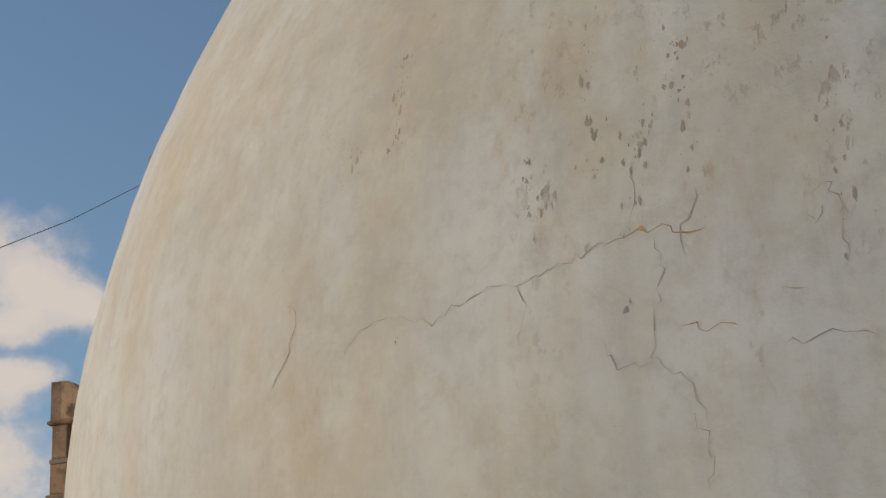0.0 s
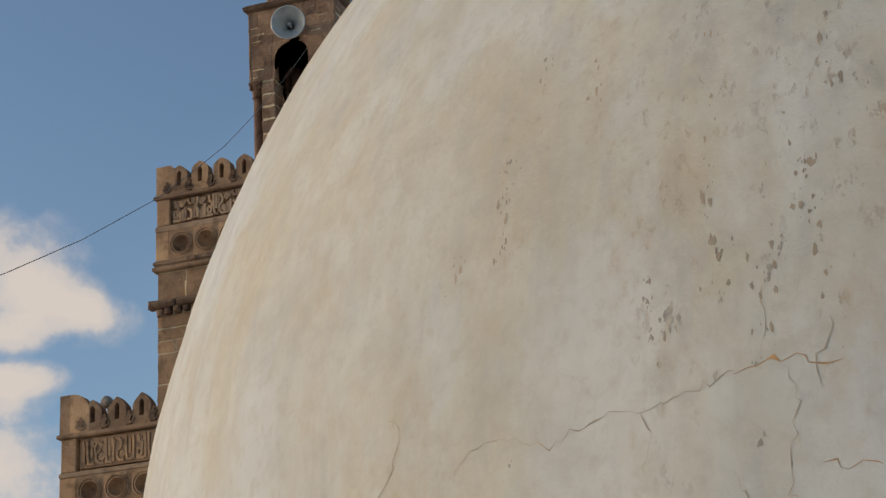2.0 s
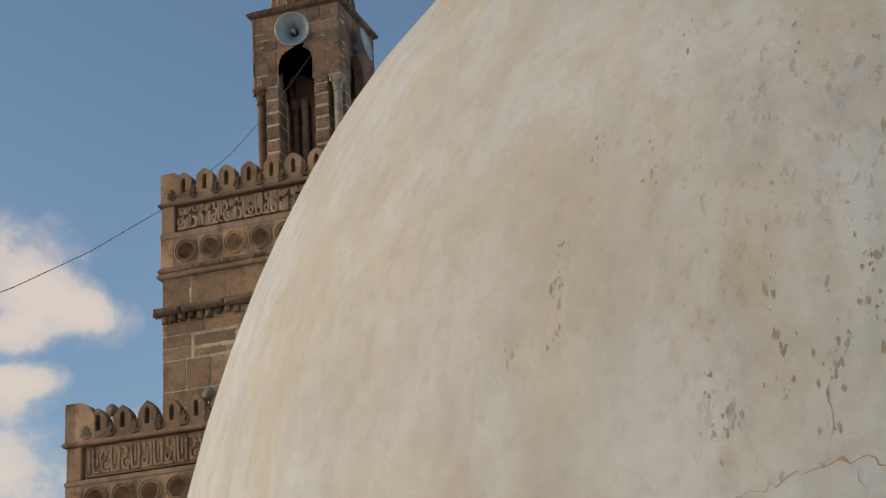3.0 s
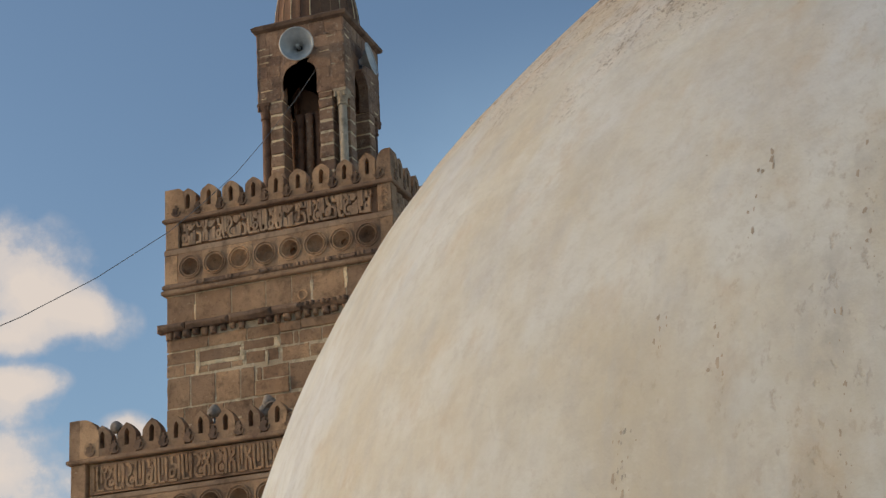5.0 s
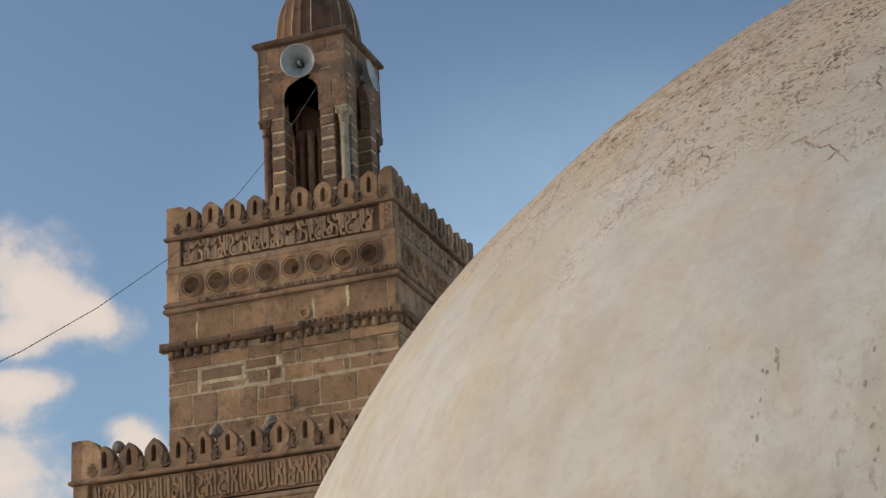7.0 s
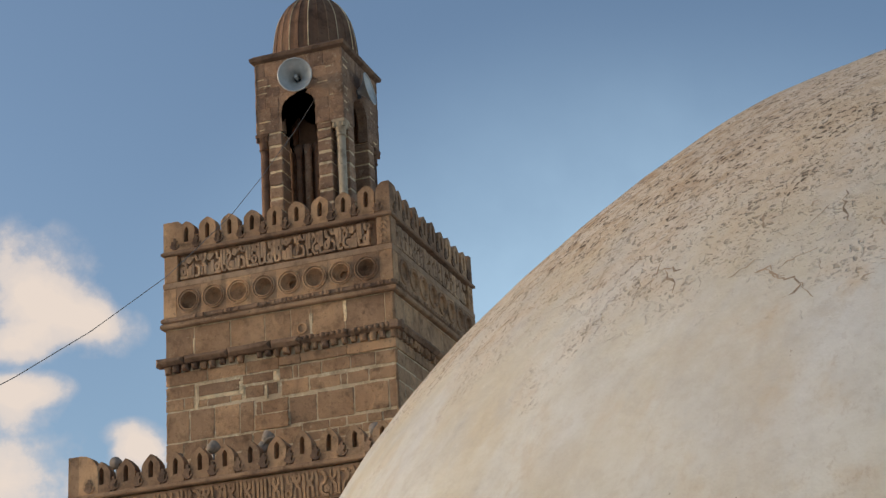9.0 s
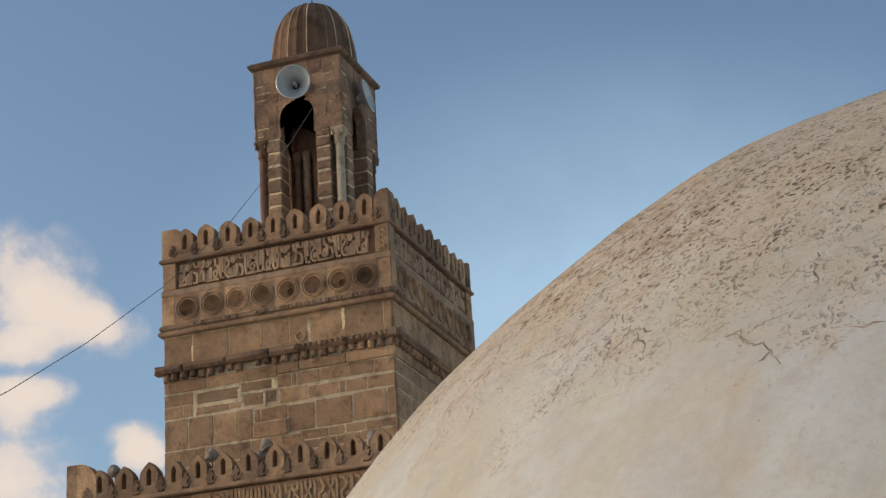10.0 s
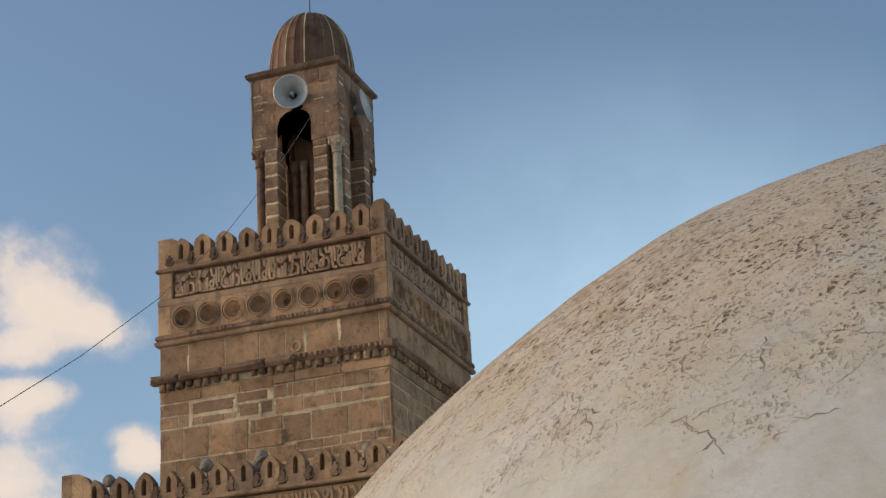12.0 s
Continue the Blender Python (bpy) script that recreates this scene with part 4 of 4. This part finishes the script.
vr = []
for rr, zz in full:
    ring = []
    for i in range(n_seg):
        a = 2 * math.pi * i / n_seg
        p = Vector((CX + rr * math.cos(a), CY + rr * math.sin(a), zz))
        d = (p - Vector((CX, CY, min(zz, CZ) if zz < CZ else CZ))).normalized()
        ring.append(bm.verts.new(p + d * lump(p)))
    vr.append(ring)
for p, q in zip(vr, vr[1:]):
    for i in range(n_seg):
        j = (i + 1) % n_seg
        bm.faces.new((p[i], p[j], q[j], q[i]))
top = bm.verts.new((CX, CY, CZ + CR))
for i in range(n_seg):
    bm.faces.new((vr[-1][i], vr[-1][(i + 1) % n_seg], top))
skin = [[v.co.copy() for v in ring] for ring in vr]
white_dome = part("plastered_dome", bm, PLASTER, None, "", smooth=True)
tagged(white_dome, "weathered cream limewashed dome with hairline cracks and rain stains", "dome")

# long cracks: wandering ribbons laid in the skin of the dome, from one bearing and height angle to the next
def on_dome(az, el, lift):
    """A point of the plaster skin at a bearing and a height angle, lifted off it, and the outward direction there."""
    a, e = radians(az), radians(el)
    z = CZ + CR * math.sin(e)
    if el >= 0:
        d = Vector((math.cos(a) * math.cos(e), math.sin(a) * math.cos(e), math.sin(e)))
        row = el / 90 * n_ring + len(low)
    else:
        d = Vector((math.cos(a), math.sin(a), 0))
        row = len(low) - (CZ - z) / (CZ - 1.0) * 40
    col = (az % 360) / 360 * n_seg
    j, i = int(row), int(col)
    u, v = row - j, col - i
    p = skin[j][i].lerp(skin[j][(i + 1) % n_seg], v).lerp(skin[j + 1][i].lerp(skin[j + 1][(i + 1) % n_seg], v), u)
    return p + d * lift, d


def crack(mat, width, stations, seed):
    r = random.Random(seed)
    path = []
    for (a0, e0), (a1, e1) in zip(stations, stations[1:]):
        n = max(3, int(math.hypot(a1 - a0, e1 - e0) / 0.28))
        for i in range(n):
            path.append((a0 + (a1 - a0) * i / n + r.uniform(-.17, .17), e0 + (e1 - e0) * i / n + r.uniform(-.17, .17)))
    path.append(stations[-1])
    b = bmesh.new()
    prev = None
    for i, (a, e) in enumerate(path):
        j, k = max(i - 1, 0), min(i + 1, len(path) - 1)
        p, d = on_dome(a, e, 0.0005)
        t = on_dome(*path[k], 0)[0] - on_dome(*path[j], 0)[0]
        side = t.cross(d).normalized()
        w = width * r.choice((0.3, 0.5, 0.8, 1.1, 1.6)) * r.uniform(0.7, 1.2) * (0.35 if i in (0, len(path) - 1) else 1)
        pair = (b.verts.new(p + side * w), b.verts.new(p - side * w))
        if prev:
            b.faces.new((prev[0], pair[0], pair[1], prev[1]))
        prev = pair
    part("crack", b, mat, white_dome)


CRACKS = [
    (RUST, 0.0017, [(255.9, 3.1), (257.5, 3.2), (259.4, 2.8)]),
    (CRACK, 0.0008, [(246.9, 2.7), (248.7, 2.1), (250.7, 2.7), (252.8, 2.5), (255.9, 3.1)]),
    (CRACK, 0.0006, [(244.3, 2.1), (245.5, 2.8), (246.9, 2.7)]),
    (CRACK, 0.0008, [(241.3, 4.7), (241.8, 3.9), (241.2, 2.5), (240.4, 1.6)]),
    (CRACK, 0.0006, [(257.8, 3.0), (257.8, 1.7), (257.3, -1.2), (258.6, -2.2), (258.8, -3.3)]),
    (CRACK, 0.0008, [(259.3, 4.1), (258.6, 3.1), (258.7, 2.0)]),
    (CRACK, 0.0006, [(255.6, 0.0), (256.1, -1.1), (257.2, -1.2)]),
    (CRACK, 0.0006, [(262.8, 3.3), (263.5, 3.4), (263.8, 1.9), (263.7, 0.6)]),
    (CRACK, 0.0008, [(262.6, 2.5), (263.0, 2.3), (263.2, 2.7)]),
    (CRACK, 0.0006, [(252.5, 2.6), (252.7, 1.3), (252.4, 0.4)]),
    (CRACK, 0.0006, [(258.6, -3.2), (258.9, -4.3), (258.8, -5.5)]),
    (CRACK, 0.0008, [(261.8, 0.4), (262.5, 0.1)]),
    (CRACK, 0.0006, [(261.7, -1.5), (263.1, -1.4), (264.4, -1.7)]),
    (CRACK, 0.0006, [(256.9, 5.7), (257.0, 4.7), (256.8, 3.6)]),
    (RUST, 0.0008, [(258.4, -0.2), (259.3, -0.5), (260.2, -0.6)]),
    (CRACK, 0.0006, [(255.7, -2.7), (256.1, -3.3)]),
]
# open cracks on the shoulder below the crown
SHOULDER = [
    [(243.7, 39.2), (244.1, 38.1), (244.2, 37.0)],
    [(244.1, 38.1), (245.0, 38.0), (246.0, 37.6)],
    [(244.8, 37.9), (245.3, 37.2), (245.9, 36.6), (246.1, 36.0)],
    [(249.5, 35.8), (250.2, 36.2), (250.8, 36.6)],
    [(249.8, 42.3), (249.1, 43.8)],
    [(246.0, 42.4), (245.8, 42.0), (245.0, 41.8)],
    [(251.0, 35.5), (251.7, 35.8), (252.1, 35.2), (252.9, 34.9)],
    [(242.3, 39.6), (240.7, 40.2)],
    [(242.6, 38.3), (242.1, 38.2)],
    [(250.1, 39.9), (250.7, 38.6)],
    [(253.0, 33.4), (253.7, 34.0), (254.6, 33.1)],
    [(250.9, 35.6), (251.6, 35.8), (252.5, 35.0), (253.5, 34.4), (254.0, 33.8)],
    [(256.6, 37.5), (257.1, 37.2), (257.6, 36.6), (258.2, 36.4)],
    [(255.1, 40.0), (255.1, 39.2), (255.3, 38.3), (255.8, 37.4)],
    [(257.7, 34.4), (258.8, 34.2), (259.9, 34.3)],
    [(252.9, 39.5), (253.5, 39.8)],
    [(259.8, 38.6), (260.7, 39.0)],
    [(254.8, 34.7), (254.5, 35.4)],
    [(253.2, 38.1), (253.9, 38.7), (254.3, 39.2)],
    [(252.6, 35.7), (253.2, 36.1), (254.3, 36.2)],
    [(256.9, 33.4), (257.4, 33.7)],
]
for i, (mat, width, stations) in enumerate(CRACKS):
    crack(mat, width, stations, 400 + i)
for i, stations in enumerate(SHOULDER):
    crack(DARK_CRACK, 0.0013, stations, 450 + i)


def flake(b, az, el, size, r, tall=1.15):
    """A ragged spot where the wash has flaked off."""
    n = 12
    k = math.degrees(1 / CR)
    c = b.verts.new(on_dome(az, el, 0.0005)[0])
    ring = []
    for i in range(n):
        a = 2 * math.pi * i / n
        s = size * r.uniform(0.45, 1.15)
        ring.append(b.verts.new(on_dome(az + s * k * 0.7 * math.cos(a) / math.cos(radians(el)), el + s * k * tall * math.sin(a), 0.0004)[0]))
    for i in range(n):
        b.faces.new((c, ring[i], ring[(i + 1) % n]))


def chip(az, el, size, seed):
    """A loose cluster of ragged flakes."""
    r = random.Random(seed)
    b = bmesh.new()
    flake(b, az, el, size * 0.62, r)
    for _ in range(3):
        flake(b, az + r.gauss(0, size * 16), el + r.gauss(0, size * 26), size * r.uniform(0.15, 0.4), r, 1.6)
    part("chip", b, CHIP, white_dome)


CHIPS = [(253.7, 5.3, 0.012), (255.2, 3.1, 0.007), (253.0, 4.9, 0.007), (252.9, 6.2, 0.007), (256.6, 3.2, 0.005), (257.3, 6.3, 0.008), (246.8, 11.8, 0.005), (256.5, 0.7, 0.007), (253.7, 5.7, 0.012), (255.2, 10.9, 0.003), (257.8, 7.3, 0.004), (246.6, 12.0, 0.005), (257.2, 6.7, 0.005), (255.6, 5.6, 0.005), (247.0, 1.8, 0.005), (254.0, 30.3, 0.003), (249.2, 24.9, 0.003), (252.9, 6.9, 0.004), (236.4, 2.7, 0.003), (244.0, 8.8, 0.002), (257.7, 6.9, 0.006), (257.2, 9.1, 0.006), (246.8, 13.5, 0.007)]
for i, (az, el, size) in enumerate(CHIPS):
    chip(az, el, size, 500 + i)

# runs of small pits below one another, where rain has worked in
PIT_RUNS = [
    (246.6, 14.0, 8.7), (250.5, 17.0, 14.5), (253.1, 7.1, 3.6), (255.2, 16.9, 5.5), (257.1, 8.1, 3.0), (258.6, 12.0, 7.5), (247.9, 18.4, 16.4),
    (246.9, 13.6, 9.3), (255.7, 8.4, 5.8), (257.3, 8.3, 5.4), (259.0, 10.0, 2.6), (264.0, 8.7, 0.4), (258.6, 9.9, 7.7), (244.4, 10.6, 9.0),
    (259.8, 24.0, 12.0), (262.5, 22.0, 9.0), (256.5, 23.0, 17.0), (252.0, 24.0, 19.0), (264.5, 27.0, 16.0),
]
for i, (az, e1, e0) in enumerate(PIT_RUNS):
    r = random.Random(600 + i)
    b = bmesh.new()
    for _ in range(int(5 + (e1 - e0) * 1.6)):
        flake(b, az + r.gauss(0, 0.28), r.uniform(e0, e1), 0.0045 * r.random() ** 2.6 + 0.0010, r, r.uniform(0.9, 2.2))
    tagged(part("pit_run", b, PIT, white_dome), kind="stuff")


# ---- far clouds: one backdrop sheet, far beyond everything ----
def cloud_material(blobs):
    m = bpy.data.materials.new("evening_cloud")
    m.use_nodes = True
    nt = m.node_tree
    nt.nodes.clear()
    out = nt.nodes.new("ShaderNodeOutputMaterial")
    co = nt.nodes.new("ShaderNodeTexCoord").outputs["Object"]
    warp = node(nt, "ShaderNodeTexNoise", Scale=0.013, Detail=8.0, Roughness=0.6)
    nt.links.new(co, warp.inputs["Vector"])
    total = None
    for x, y, rx, ry in blobs:
        mp = nt.nodes.new("ShaderNodeMapping")
        mp.vector_type = "TEXTURE"
        mp.inputs["Location"].default_value = (x, y, 0)
        mp.inputs["Scale"].default_value = (rx, ry, 1)
        nt.links.new(co, mp.inputs[0])
        g = nt.nodes.new("ShaderNodeTexGradient")
        g.gradient_type = "SPHERICAL"
        nt.links.new(mp.outputs[0], g.inputs[0])
        total = g.outputs["Fac"] if total is None else math_node(nt, "ADD", total, g.outputs["Fac"])
    field = math_node(nt, "ADD", math_node(nt, "MULTIPLY", total, 0.9), math_node(nt, "MULTIPLY", math_node(nt, "SUBTRACT", warp.outputs["Fac"], 0.5), 1.6))
    field = math_node(nt, "MULTIPLY", field, ramp(nt, total, [(0.0, (0, 0, 0)), (0.12, (1, 1, 1))]).outputs[0])
    dens = ramp(nt, field, [(0.0, (0, 0, 0)), (0.30, (0.30, 0.30, 0.30)), (0.62, (0.80, 0.80, 0.80)), (1.0, (0.97, 0.97, 0.97))]).outputs[0]
    tone = ramp(nt, field, [(0.1, CLOUD_EDGE), (0.55, CLOUD_CORE)]).outputs[0]
    # thin brightening haze towards the horizon
    mp = nt.nodes.new("ShaderNodeMapping")
    mp.vector_type = "TEXTURE"
    mp.inputs["Location"].default_value = (HAZE[0], HAZE[1], 0)
    mp.inputs["Scale"].default_value = (HAZE[2], HAZE[3], 1)
    nt.links.new(co, mp.inputs[0])
    g = nt.nodes.new("ShaderNodeTexGradient")
    g.gradient_type = "SPHERICAL"
    nt.links.new(mp.outputs[0], g.inputs[0])
    wisps = node(nt, "ShaderNodeTexNoise", Scale=0.004, Detail=5.0, Roughness=0.55)
    nt.links.new(co, wisps.inputs["Vector"])
    soft = ramp(nt, g.outputs["Fac"], [(0.0, (0, 0, 0)), (0.9, (1, 1, 1))])
    soft.color_ramp.interpolation = "EASE"
    thin = math_node(nt, "MULTIPLY", soft.outputs[0], math_node(nt, "ADD", 0.24, math_node(nt, "MULTIPLY", wisps.outputs["Fac"], 0.55)))
    haze = nt.nodes.new("ShaderNodeEmission")
    haze.inputs["Color"].default_value = (0.50, 0.74, 0.93, 1)
    em = nt.nodes.new("ShaderNodeEmission")
    nt.links.new(tone, em.inputs["Color"])
    em.inputs["Strength"].default_value = CLOUD_GLOW
    tr = nt.nodes.new("ShaderNodeBsdfTransparent")
    mx = nt.nodes.new("ShaderNodeMixShader")
    nt.links.new(dens, mx.inputs[0])
    hz = nt.nodes.new("ShaderNodeMixShader")
    nt.links.new(thin, hz.inputs[0])
    nt.links.new(tr.outputs[0], hz.inputs[1])
    nt.links.new(haze.outputs[0], hz.inputs[2])
    nt.links.new(hz.outputs[0], mx.inputs[1])
    nt.links.new(em.outputs[0], mx.inputs[2])
    nt.links.new(mx.outputs[0], out.inputs[0])
    return m


CLOUD_EDGE, CLOUD_CORE, CLOUD_GLOW = (0.66, 0.66, 0.70), (0.96, 0.85, 0.75), 0.74
HAZE = (300, -150, 780, 500)
CLOUD_BLOBS = [
    (-532, -187, 66, 29),
    (-548, -60, 124, 106),
    (-494, -85, 77, 51),
    (-440, -112, 66, 43),
    (-548, -132, 59, 33),
    (-558, -204, 81, 46),
    (-560, -310, 135, 95),
    (-397, -252, 54, 31),
    (-384, -276, 58, 27),
]
bm = bmesh.new()
bm.faces.new([bm.verts.new(v) for v in ((-1500, -800, 0), (1500, -800, 0), (1500, 700, 0), (-1500, 700, 0))])
clouds = part("backdrop", bm, cloud_material(CLOUD_BLOBS))
clouds.matrix_basis = pose(-708.2, 2099.8, 852.4, 110.74, 0, 18.69) @ pose(0, 0, 0, 0, 0, -3.38)
tagged(clouds, "peach-white evening cumulus clouds and thin haze in the sky", "cloud", kind="structure")
